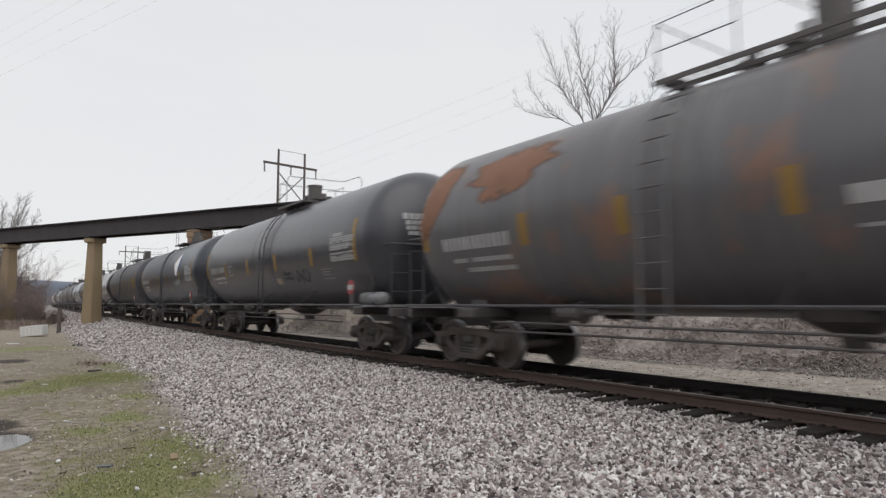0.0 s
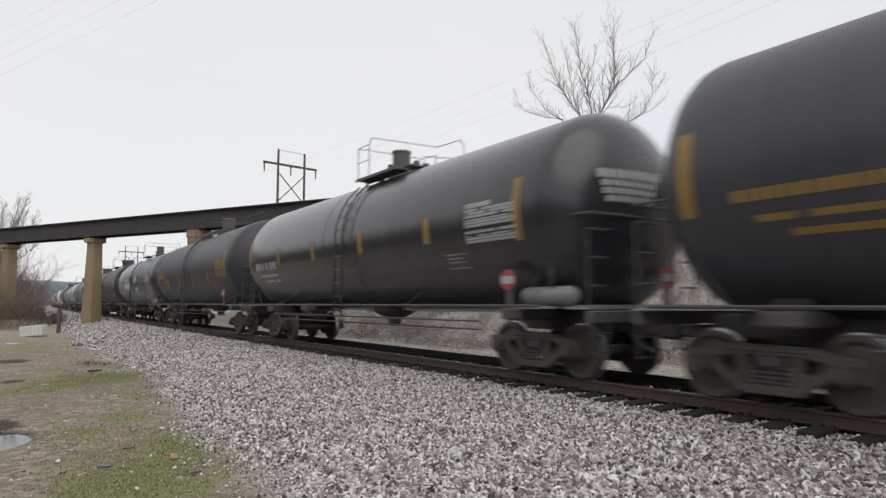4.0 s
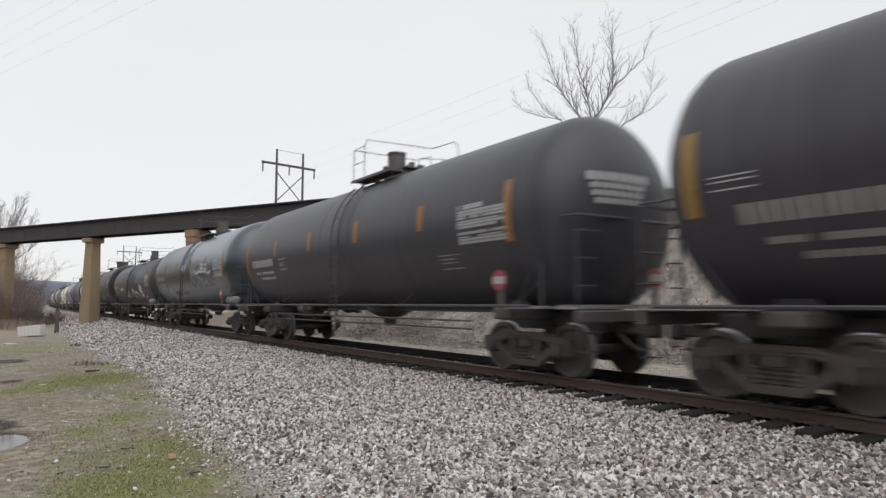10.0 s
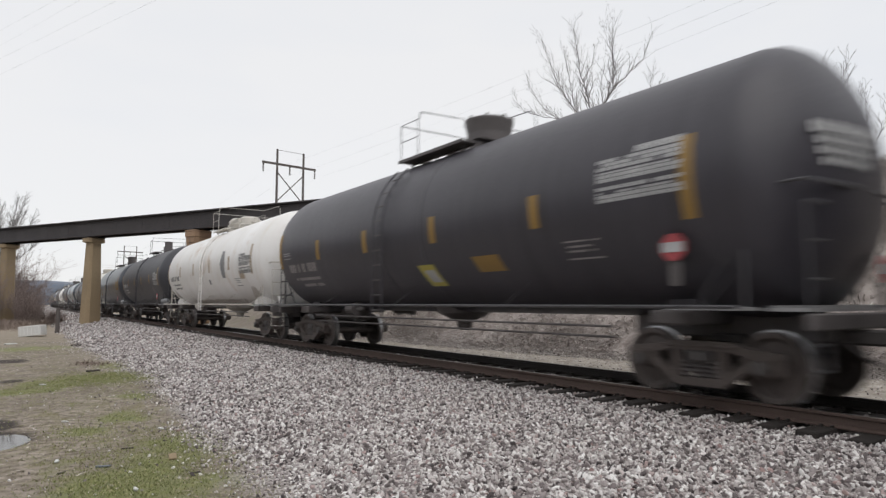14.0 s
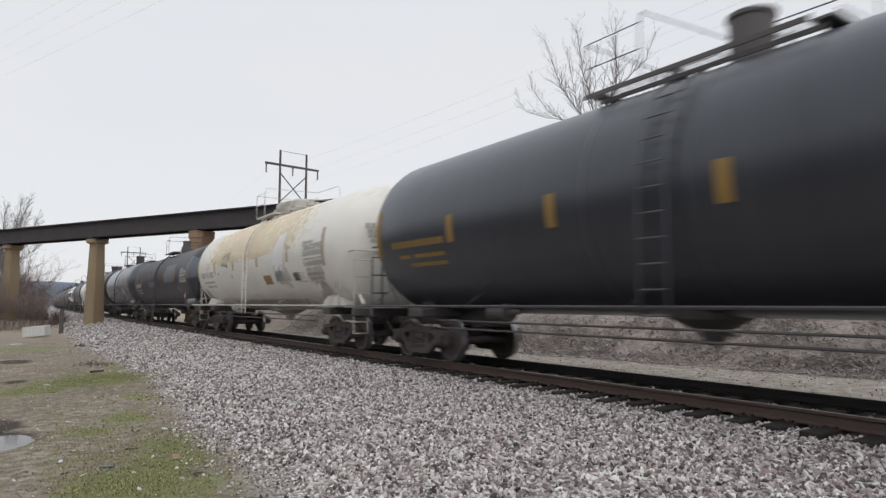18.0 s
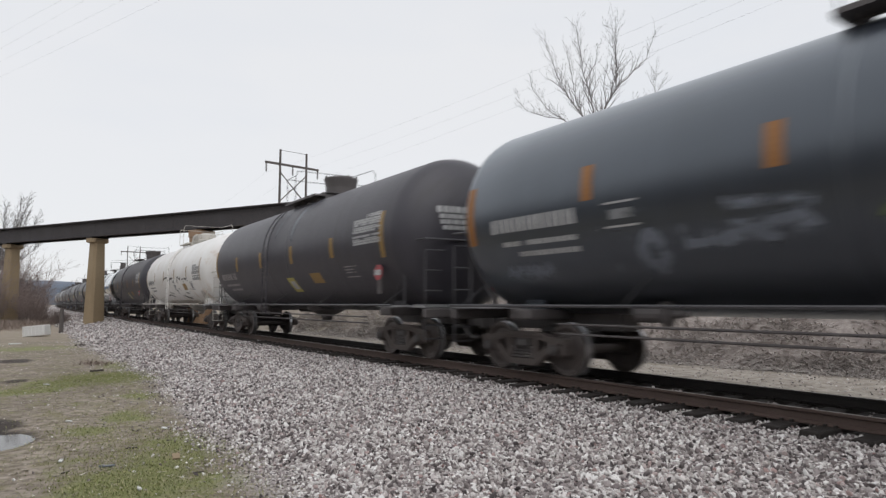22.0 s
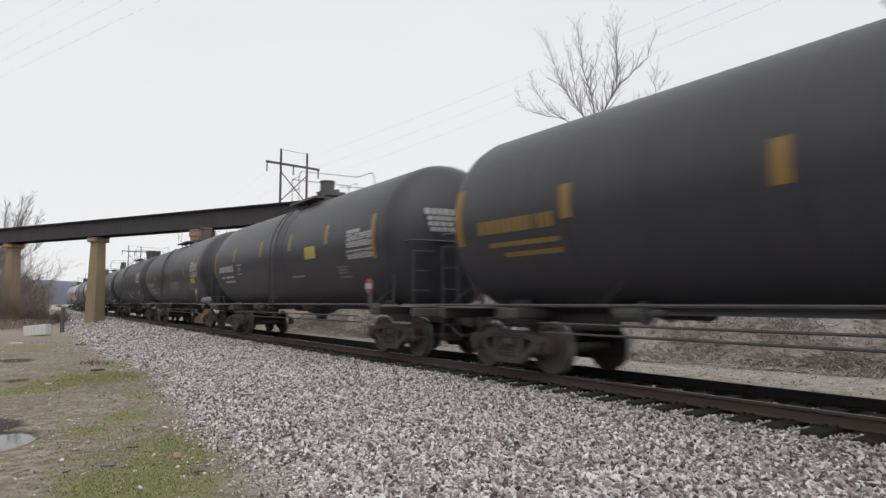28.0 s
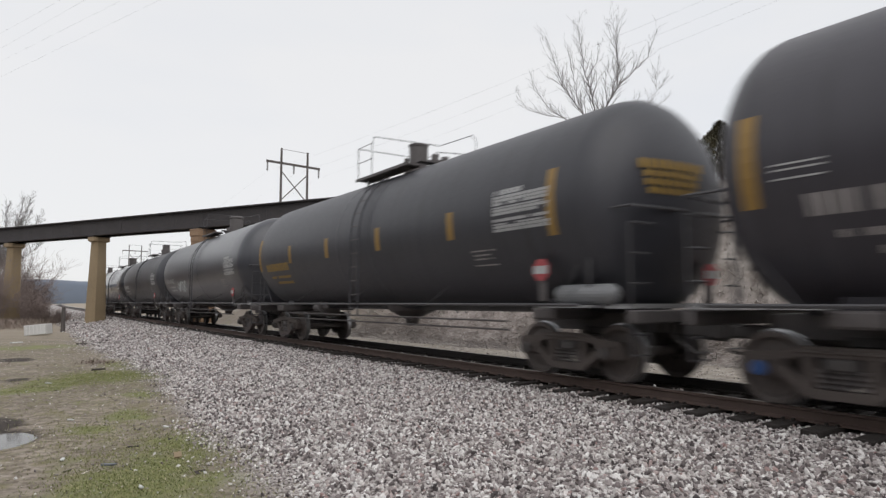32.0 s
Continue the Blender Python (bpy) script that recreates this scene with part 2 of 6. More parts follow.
def ground_mat():
    n = Nodes("ground_soil")
    v = n.mapped()

    def attr(name):
        a = n.n.new("ShaderNodeAttribute")
        a.attribute_name = name
        return a.outputs["Fac"]

    mid, fine, grit = n.noise(v, 0.9, 6.0, 0.6), n.noise(v, 7.0, 6.0, 0.65), n.noise(v, 45.0, 3.0)
    dirt = n.mix(n.ramp(mid, ((0.3, (0, 0, 0)), (0.7, (1, 1, 1)))), (0.21, 0.175, 0.143), (0.42, 0.36, 0.3))
    dirt = n.mix(n.ramp(fine, ((0.42, (0, 0, 0)), (0.6, (0.85,) * 3))), dirt, (0.13, 0.105, 0.072))
    dirt = n.mix(n.ramp(n.noise(v, 4.5, 7.0, 0.75), ((0.55, (0, 0, 0)), (0.68, (0.8,) * 3))), dirt, (0.42, 0.36, 0.29))
    dirt = n.mix(n.ramp(n.noise(v, 2.6, 7.0, 0.7), ((0.5, (0, 0, 0)), (0.62, (0.7,) * 3))), dirt, (0.2, 0.18, 0.09))
    dirt = n.mix(n.ramp(grit, ((0.62, (0, 0, 0)), (0.72, (0.6,) * 3))), dirt, (0.5, 0.46, 0.42))
    dirt = n.mix(n.ramp(n.noise(v, 1.7, 8.0, 0.72), ((0.55, (0, 0, 0)), (0.7, (0.5,) * 3))), dirt, (0.165, 0.165, 0.075))
    dirt = n.mix(n.ramp(n.noise(v, 16.0, 5.0, 0.7), ((0.58, (0, 0, 0)), (0.68, (0.7,) * 3))), dirt, (0.1, 0.075, 0.055))
    green = n.mix(n.ramp(fine, ((0.35, (0, 0, 0)), (0.65, (1, 1, 1)))), (0.135, 0.165, 0.052), (0.275, 0.285, 0.11))
    gravel = n.mix(n.ramp(n.noise(v, 30.0, 2.0), ((0.4, (0, 0, 0)), (0.6, (1, 1, 1)))), (0.16, 0.14, 0.132), (0.6, 0.56, 0.54))
    road = n.mix(n.ramp(n.noise(v, 3.0, 8.0, 0.75), ((0.36, (0, 0, 0)), (0.64, (1, 1, 1)))), (0.21, 0.18, 0.15), (0.5, 0.455, 0.4))
    bank = n.mix(n.ramp(fine, ((0.35, (0, 0, 0)), (0.65, (1, 1, 1)))), (0.29, 0.25, 0.232), (0.46, 0.41, 0.38))
    bank = n.mix(n.ramp(n.noise(v, 2.2, 6.0, 0.68), ((0.5, (0, 0, 0)), (0.66, (0.85,) * 3))), bank, (0.2, 0.165, 0.15))
    bluff = n.mix(n.ramp(n.noise(v, 1.3, 7.0, 0.66), ((0.36, (0, 0, 0)), (0.62, (1, 1, 1)))), (0.15, 0.125, 0.108), (0.46, 0.42, 0.385))
    bluff = n.mix(n.ramp(n.noise(v, 5.5, 5.0, 0.7), ((0.54, (0, 0, 0)), (0.66, (0.8,) * 3))), bluff, (0.13, 0.1, 0.085))
    far = n.mix(mid, (0.24, 0.2, 0.155), (0.42, 0.36, 0.29))
    col = n.mix(attr("far"), dirt, far)
    col = n.mix(attr("green"), col, green)
    col = n.mix(attr("bank"), col, bank)
    col = n.mix(attr("bluff"), col, bluff)
    col = n.mix(attr("road"), col, road)
    col = n.mix(attr("gravel"), col, gravel)
    # between the rails: oil, plus the train's shade put into the colour
    col = n.mix(attr("oily_shade"), col, (0.032, 0.028, 0.026))
    col = n.mix(attr("mud"), col, (0.05, 0.039, 0.033))
    n.bump(n.mix(0.5, fine, grit), 0.5, 0.03)
    return n.done(col, 0.92)


M["ground"] = ground_mat()


# ---------------------------------------------------------------- mesh helpers
def link(name, me, parent=None, label=""):
    ob = new(name, me)
    if parent:
        ob.parent = parent
    if label:
        ob["label"] = label
    return ob


def to_mesh(name, bm, mat, smooth=False):
    me = bpy.data.meshes.new(name)
    bm.normal_update()
    bm.to_mesh(me)
    bm.free()
    for m in mat if isinstance(mat, (list, tuple)) else (mat,):
        me.materials.append(m)
    if smooth:
        me.shade_smooth()
    return me


def part(name, bm, mat, parent=None, label="", smooth=False):
    return link(name, to_mesh(name, bm, mat, smooth), parent, label)


def box(bm, c, s, rot=None, mi=0, bevel=0.0):
    r = bmesh.ops.create_cube(bm, size=1.0)
    vs = r["verts"]
    m = Matrix.Translation(c) @ (rot or Matrix()) @ Matrix.Diagonal((*s, 1))
    bmesh.ops.transform(bm, matrix=m, verts=vs)
    if bevel:
        es = list({e for v in vs for e in v.link_edges})
        bmesh.ops.bevel(bm, geom=es, offset=bevel, segments=1, affect="EDGES")
    elif mi:
        for f in {f for v in vs for f in v.link_faces}:
            f.material_index = mi
    return bm


def rod(bm, a, b, r0, r1=None, seg=8, mi=0):
    a, b = Vector(a), Vector(b)
    d = (b - a).normalized()
    r1 = r0 if r1 is None else r1
    u = d.orthogonal().normalized()
    v = d.cross(u)
    rings = []
    for p, r in ((a, r0), (b, r1)):
        rings.append([bm.verts.new(p + (u * math.cos(2 * math.pi * i / seg) + v * math.sin(2 * math.pi * i / seg)) * r) for i in range(seg)])
    fs = [bm.faces.new((rings[0][i], rings[0][(i + 1) % seg], rings[1][(i + 1) % seg], rings[1][i])) for i in range(seg)]
    fs += [bm.faces.new(rings[0][::-1]), bm.faces.new(rings[1])]
    if mi:
        for f in fs:
            f.material_index = mi
    return bm


def pipe(bm, pts, r, seg=6):
    """A bent pipe through the points, one closed skin."""
    pts = [Vector(p) for p in pts]
    u, prev = None, None
    for i, p in enumerate(pts):
        a = (p - pts[i - 1]).normalized() if i else (pts[1] - p).normalized()
        b = (pts[i + 1] - p).normalized() if i < len(pts) - 1 else a
        d = (a + b).normalized()
        u = (u - d * u.dot(d)).normalized() if u and (u - d * u.dot(d)).length > 0.1 else d.orthogonal().normalized()
        v = d.cross(u)
        ring = [bm.verts.new(p + (u * math.cos(2 * math.pi * k / seg) + v * math.sin(2 * math.pi * k / seg)) * r) for k in range(seg)]
        if prev:
            for k in range(seg):
                bm.faces.new((prev[k], prev[(k + 1) % seg], ring[(k + 1) % seg], ring[k]))
        else:
            bm.faces.new(ring[::-1])
        prev = ring
    bm.faces.new(prev)
    return bm


def lathe(bm, prof, seg=32, axis="x"):
    """Turn a profile of (along, radius) about the axis."""
    rings = []
    for a, r in prof:
        ring = []
        for i in range(seg):
            w = 2 * math.pi * i / seg
            c, s = r * math.cos(w), r * math.sin(w)
            ring.append(bm.verts.new((a, c, s) if axis == "x" else (c, a, s) if axis == "y" else (c, s, a)))
        rings.append(ring)
    for p, q in zip(rings, rings[1:]):
        for i in range(seg):
            j = (i + 1) % seg
            bm.faces.new((p[i], p[j], q[j], q[i]))
    bm.faces.new(rings[0])
    bm.faces.new(rings[-1])
    bmesh.ops.recalc_face_normals(bm, faces=bm.faces)
    return bm


def extrude_outline(bm, pts, y0, y1):
    """A plate with its outline in x and z, from y0 to y1."""
    a = [bm.verts.new((x, y0, z)) for x, z in pts]
    b = [bm.verts.new((x, y1, z)) for x, z in pts]
    bm.faces.new(a)
    bm.faces.new(b[::-1])
    for i in range(len(pts)):
        j = (i + 1) % len(pts)
        bm.faces.new((a[j], a[i], b[i], b[j]))
    bmesh.ops.recalc_face_normals(bm, faces=bm.faces)
    return bm


# ---------------------------------------------------------------- lie of the land
TRACK_X, CURVE = 8.741, 8495.0


def track_x(y):
    return TRACK_X + y * y / (2 * CURVE)


def smooth(a, b, x):
    k = np.clip((x - a) / (b - a), 0, 1)
    return k * k * (3 - 2 * k)


def fbm(x, y, s):
    """Cheap smooth noise for arrays, about -1 to 1."""
    out = 0
    for i, (a, b, c) in enumerate(((1.0, 0.37, 0.3), (-0.61, 1.13, 2.1), (1.71, -0.83, 4.4), (0.53, 2.17, 1.2), (-2.3, 1.1, 0.7))):
        out = out + np.sin(s * (a * x + b * y) + c + 1.3 * np.sin(s * 0.7 * (b * x - a * y) + i)) / (1 + 0.45 * i)
    return out / 2.6


def toe(y):
    return 1.6 + 0.62 * np.log1p(np.clip(y - 3.5, 0, 90) / 3.0) * 0.75 + 0.2 * fbm(y, y * 0.3, 1.1) + 0.25 * np.exp(-((y - 16) / 7) ** 2)


def bank_foot(y):
    return 15.25 - 0.165 * np.clip(y - 6, 0, 11) - 0.05 * np.clip(y - 17, 0, 16)


def land(x, y):
    """Height of the ground; rail tops are at 0."""
    x, y = np.asarray(x, float), np.asarray(y, float)
    low = -0.4 - 0.47 * smooth(8, 48, y) + 0.03 * fbm(x, y, 0.9) + 0.012 * fbm(x, y, 4.0)
    off = x - track_x(y) + TRACK_X
    t = toe(y)
    bed = -0.235
    z = low + (bed - low) * np.clip((off - t) / (6.8 - t), 0, 1) ** 0.8
    far_low = -0.32 + 0.02 * fbm(x, y, 1.3)
    z = np.where(off > 10.5, bed + (far_low - bed) * smooth(10.5, 11.4, off), z)
    bf = bank_foot(y)
    near = 1 - smooth(42, 70, y)
    near = np.maximum(near, 0.0)
    rise = 1.5 * smooth(0, 3.0, off - bf) + 4.3 * smooth(3.0, 5.8, off - bf) + 1.0 * smooth(5.5, 20, off - bf)
    z = z + near * (rise + 0.16 * fbm(x, y, 1.7) * smooth(0.5, 2.0, off - bf))
    # the puddle's hollow
    z = z - 0.08 * np.exp(-(((x + 0.12) / 0.46) ** 2 + ((y - 9.6) / 0.62) ** 2) ** 2)
    return z


def axis_steps(parts):
    out = []
    for a, b, n in parts:
        out += list(np.linspace(a, b, n, endpoint=False))
    return np.array(out + [parts[-1][1]])


def build_ground():
    xs = axis_steps(((-3000, -200, 10), (-200, -30, 12), (-30, -6, 20), (-6, 7, 94), (7, 12, 16), (12, 26, 110), (26, 60, 22), (60, 250, 12), (250, 3000, 10)))
    ys = axis_steps(((-3000, -300, 9), (-300, -20, 14), (-20, 3, 30), (3, 26, 154), (26, 70, 110), (70, 200, 40), (200, 800, 20), (800, 4200, 8)))
    gx, gy = np.meshgrid(xs, ys)
    z = land(gx, gy)
    off = gx - track_x(gy) + TRACK_X
    nz = fbm(gx, gy, 2.3)
    nf = fbm(gx, gy, 6.1)
    nx, ny = len(xs), len(ys)
    idx = np.arange(nx * ny).reshape(ny, nx)
    quads = np.stack([idx[:-1, :-1], idx[:-1, 1:], idx[1:, 1:], idx[1:, :-1]], -1).reshape(-1, 4)
    me = bpy.data.meshes.new("ground")
    me.from_pydata(np.stack([gx, gy, z], -1).reshape(-1, 3).tolist(), [], quads.tolist())
    spots = ((1.8, 16.4, 0.8, 1.2), (2.5, 16.6, 0.45, 1.0), (0.9, 15.7, 0.7, 0.8), (0.2, 14.9, 0.7, 0.6), (1.26, 6.7, 0.5, 1.1), (0.8, 6.4, 0.4, 0.6), (1.75, 7.9, 0.3, 0.8), (0.9, 9.6, 0.3, 0.4), (1.5, 10.5, 0.3, 0.5), (2.0, 12.7, 0.25, 0.6), (2.5, 20, 0.4, 1.5), (0.2, 33, 2.5, 2.0))
    green = np.zeros_like(gx)
    for cx, cy, rx, ry in spots:
        green = np.maximum(green, np.exp(-((gx - cx) / rx) ** 2 - ((gy - cy) / ry) ** 2))
    green = smooth(0.2, 0.75, green + 0.25 * nz + 0.45 * nf) * 0.8
    near = 1 - smooth(42, 70, gy)
    bf = bank_foot(gy)
    mud = 0
    for cx, cy, rx, ry in ((0.0, 24.0, 0.5, 1.0), (0.05, 16.8, 0.25, 0.35), (-0.15, 10.75, 0.36, 0.55), (-0.1, 9.7, 0.45, 0.62)):
        mud = np.maximum(mud, np.exp(-((gx - cx) / rx) ** 2 - ((gy - cy) / ry) ** 2))
    masks = {
        "mud": smooth(0.3, 0.5, mud + 0.1 * nz),
        "oily_shade": smooth(7.95, 8.1, off) * (1 - smooth(9.9, 10.3, off + 0.2 * nz)),
        "gravel": smooth(-0.35, 0.35, off - toe(gy) + 0.3 * nz) * (1 - smooth(10.6, 11.3, off + 0.3 * nz)),
        "green": np.maximum(green, 0.5 * smooth(0.2, 0.7, nz) * smooth(25, 30, gy) * (1 - smooth(45, 60, gy)) * smooth(10.6, 11.4, off) * (1 - smooth(13.5, 15, off))),
        "road": smooth(10.6, 11.3, off + 0.3 * nz) * (1 - smooth(-0.9, 0.3, off - bf + 0.5 * nz)),
        "bank": near * smooth(-0.6, 0.4, off - bf + 0.5 * nz) * (1 - 0.6 * smooth(20, 30, gy)),
        "bluff": near * smooth(2.8, 4.2, off - bf + 0.8 * nz),
        "far": smooth(30, 60, gy + 4 * nz),
    }
    for key, val in masks.items():
        a = me.attributes.new(key, "FLOAT", "POINT")
        a.data.foreach_set("value", np.ascontiguousarray(val.reshape(-1), dtype=np.float32))
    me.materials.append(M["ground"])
    me.shade_smooth()
    tagged(link("ground", me), "bare brown dirt with thin grass, a gravel road and a dry bank", "ground", kind="structure")


build_ground()


def mesh_arrays(name, verts, faces, mat, flat=False):
    """A mesh from numpy arrays of triangles."""
    me = bpy.data.meshes.new(name)
    nv, nf = len(verts), len(faces)
    me.vertices.add(nv)
    me.vertices.foreach_set("co", np.ascontiguousarray(verts, np.float32).reshape(-1))
    me.loops.add(nf * 3)
    me.loops.foreach_set("vertex_index", np.ascontiguousarray(faces, np.int32).reshape(-1))
    me.polygons.add(nf)
    me.polygons.foreach_set("loop_start", np.arange(0, nf * 3, 3, dtype=np.int32))
    me.materials.append(mat)
    me.update(calc_edges=True)
    if flat:
        me.shade_flat()
    return me


def rand_rot(rng, n):
    q = rng.normal(size=(n, 4))
    q /= np.linalg.norm(q, axis=1)[:, None]
    w, x, y, z = q.T
    return np.stack([1 - 2 * (y * y + z * z), 2 * (x * y - z * w), 2 * (x * z + y * w), 2 * (x * y + z * w), 1 - 2 * (x * x + z * z),
                     2 * (y * z - x * w), 2 * (x * z - y * w), 2 * (y * z + x * w), 1 - 2 * (x * x + y * y)], -1).reshape(n, 3, 3)


def stones(rng, pos, size, rough=False):
    """Broken stones, one lump of twenty facets at each place, or of eight where they lie far off."""
    g = (1 + 5 ** 0.5) / 2
    v = np.array([(-1, g, 0), (1, g, 0), (-1, -g, 0), (1, -g, 0), (0, -1, g), (0, 1, g), (0, -1, -g), (0, 1, -g), (g, 0, -1), (g, 0, 1), (-g, 0, -1), (-g, 0, 1)], float)
    v /= np.linalg.norm(v[0])
    f = np.array([(0, 11, 5), (0, 5, 1), (0, 1, 7), (0, 7, 10), (0, 10, 11), (1, 5, 9), (5, 11, 4), (11, 10, 2), (10, 7, 6), (7, 1, 8), (3, 9, 4), (3, 4, 2), (3, 2, 6), (3, 6, 8), (3, 8, 9), (4, 9, 5), (2, 4, 11), (6, 2, 10), (8, 6, 7), (9, 8, 1)])
    if rough:
        v = np.array([(1, 0, 0), (-1, 0, 0), (0, 1, 0), (0, -1, 0), (0, 0, 1), (0, 0, -1)], float) * 1.15
        f = np.array([(0, 2, 4), (2, 1, 4), (1, 3, 4), (3, 0, 4), (2, 0, 5), (1, 2, 5), (3, 1, 5), (0, 3, 5)])
    n, k = len(pos), len(v)
    vv = v[None] * rng.uniform(0.6, 1.25, (n, k, 1)) * rng.uniform((0.85, 0.55, 0.4), (1.6, 1.1, 0.8), (n, 3))[:, None, :]
    vv = np.einsum("nij,nkj->nki", rand_rot(rng, n), vv) * size[:, None, None] + pos[:, None, :]
    ff = (f[None] + k * np.arange(n)[:, None, None]).reshape(-1, 3)
    return vv.reshape(-1, 3), ff


def build_ballast():
    rng = np.random.default_rng(4)
    pts, sizes = [], []
    for y0, y1, dens, s in ((0.5, 10, 720, 0.0255), (10, 18, 540, 0.0275), (18, 30, 300, 0.035), (30, 60, 90, 0.055), (60, 110, 20, 0.09), (-7, 0.5, 110, 0.045), (-30, -7, 12, 0.085)):
        n = int((y1 - y0) * 9.6 * dens)
        x, y = rng.uniform(1.0, 11.0, n), rng.uniform(y0, y1, n)
        off = x
        x = x + track_x(y) - TRACK_X
        # thinner away from the stretch that is looked at, and at the foot
        seen = (x * 0.821 - y * 0.571) / np.maximum(x * 0.571 + y * 0.821, 0.1)
        keep = (off > toe(y) + rng.normal(0, 0.2, n) + 0.3 * np.abs(fbm(x, y, 2.4)) * smooth(9, 16, y)) & ((seen > -0.78) & (seen < 0.78) | (y < 0.5) | (y > 60) | (rng.uniform(size=n) < 0.3))
        keep &= ~((np.abs(off - 7.988) < 0.12) | (np.abs(off - 9.495) < 0.12))
        x, y, off = x[keep], y[keep], off[keep]
        sz = s * rng.uniform(0.55, 1.3, len(x)) * (0.75 + 0.25 * smooth(0.0, 0.6, off - toe(y)))
        z = land(x, y) + sz * rng.uniform(-0.1, 0.75, len(x))
        inside = (off > 7.2) & (off < 10.2)
        z = np.where(inside, np.minimum(z, -0.235) + rng.uniform(-0.01, 0.025, len(z)), z)
        on_tie = (np.abs((y + 8.25) % 0.5 - 0.25) < 0.092) & (off > 7.5 + 0.07 * np.sin(3.1 * np.floor((y + 8) * 2) ** 2)) & (off < 10.05) & (rng.uniform(size=len(y)) < 0.94)
        on_tie |= (off > 8.05) & (off < 9.95) & (rng.uniform(size=len(y)) < 0.97)
        x, y, z, sz = x[~on_tie], y[~on_tie], z[~on_tie], sz[~on_tie]
        pts.append(np.stack([x, y, z], -1))
        sizes.append(sz)
    # heaps in the cribs behind the near rail
    n = 2200
    y = -8.0 + 0.25 + 0.5 * rng.integers(22, 72, n) + rng.normal(0, 0.06, n)
    up = rng.uniform(0, 1, n)
    x = 8.17 + rng.normal(0, 1, n) * 0.06 * (1.2 - up) + track_x(y) - TRACK_X
    pts.append(np.stack([x, y, -0.225 + 0.205 * up], -1))
    sizes.append(rng.uniform(0.016, 0.03, n))
    # scattered stones over the dirt
    n = 15000
    x, y = rng.uniform(-2, 3.2, n), rng.uniform(4, 40, n)
    keep = rng.uniform(size=n) < np.exp(-(toe(y) - x) / 0.4) + 0.12 * (fbm(x, y, 2.7) > -0.2)
    x, y = x[keep], y[keep]
    sz = rng.uniform(0.006, 0.02, len(x))
    pts.append(np.stack([x, y, land(x, y) + sz * 0.3], -1))
    sizes.append(sz)
    # grit on the road beyond the far rail
    n = 5000
    y = rng.uniform(2, 34, n)
    x = rng.uniform(10.4, 15.2, n) + track_x(y) - TRACK_X
    sz = rng.uniform(0.008, 0.025, n)
    pts.append(np.stack([x, y, land(x, y) + sz * 0.2], -1))
    sizes.append(sz)
    p, sz = np.concatenate(pts), np.concatenate(sizes)
    seen = (p[:, 0] * 0.821 - p[:, 1] * 0.571) / np.maximum(p[:, 0] * 0.571 + p[:, 1] * 0.821, 0.1)
    away = (p[:, 1] > 20) | (np.abs(seen) > 0.8)
    v, f = stones(rng, p[~away], sz[~away])
    v2, f2 = stones(rng, p[away], sz[away], True)
    v, f = np.concatenate([v, v2]), np.concatenate([f, f2 + len(v)])
    tagged(link("ballast", mesh_arrays("ballast", v, f, M["stone"], flat=True)), "crushed grey and pinkish stone ballast beside the track", "gravel", kind="stuff")


build_ballast()


# ---------------------------------------------------------------- track
GAUGE = 1.507


def build_track():
    track = tagged(new("railway_track"), "rusty steel rails on dark wooden ties in grey ballast", "railway track", kind="structure")
    prof = ((-0.07, -0.17), (0.07, -0.17), (0.07, -0.155), (0.012, -0.135), (0.012, -0.045), (0.036, -0.035), (0.036, -0.008), (0.028, 0.0), (-0.028, 0.0), (-0.036, -0.008), (-0.036, -0.035), (-0.012, -0.045), (-0.012, -0.135), (-0.07, -0.155))
    ys = axis_steps(((-520, -40, 24), (-40, 120, 80), (120, 720, 60)))
    for side in (-1, 1):
        bm = bmesh.new()
        prev = None
        for y in ys:
            ring = [bm.verts.new((track_x(y) + side * GAUGE / 2 + a, y, b)) for a, b in prof]
            if prev:
                for i in range(len(prof)):
                    j = (i + 1) % len(prof)
                    f = bm.faces.new((prev[i], prev[j], ring[j], ring[i]))
                    f.material_index = 1 if i in (7,) else 0
            prev = ring
        bmesh.ops.recalc_face_normals(bm, faces=bm.faces)
        part("rail", bm, (M["rail_side" if side < 0 else "rail_shaded"], M["rail_top"]), track)
    bm = bmesh.new()
    box(bm, (0, 0, 0), (2.59, 0.23, 0.18), bevel=0.012)
    tie = to_mesh("tie", bm, M["tie"])
    bm = bmesh.new()
    box(bm, (0, 0, 0.0), (0.36, 0.19, 0.012))
    for sx in (-1, 1):
        for sy in (-1, 1):
            box(bm, (sx * 0.095, sy * 0.06, 0.022), (0.045, 0.03, 0.03))
    plate = to_mesh("tie_plate", bm, M["rail_shaded"])
    rng = random.Random(3)
    y = -8.0
    k = 0
    while y < 110:
        t = link("tie", tie, track)
        t.matrix_basis = pose(track_x(y) + rng.uniform(-0.09, 0.05), y + rng.uniform(-0.02, 0.02), -0.258 + rng.uniform(-0.012, 0.006), 0, rng.uniform(-0.6, 0.6), rng.uniform(-2.4, 2.4))
        if 3 < y < 24:
            for side in (-1, 1):
                p = link("tie_plate", plate, track)
                p.matrix_basis = pose(track_x(y) + side * GAUGE / 2, y, -0.176)
        y += 0.5
        k += 1


build_track()


# ---------------------------------------------------------------- tank cars
WHEEL_R = 0.457
SHELL = {"r": 1.82, "z": 2.89}  # radius and axis height of the tank being built
CACHE = {}


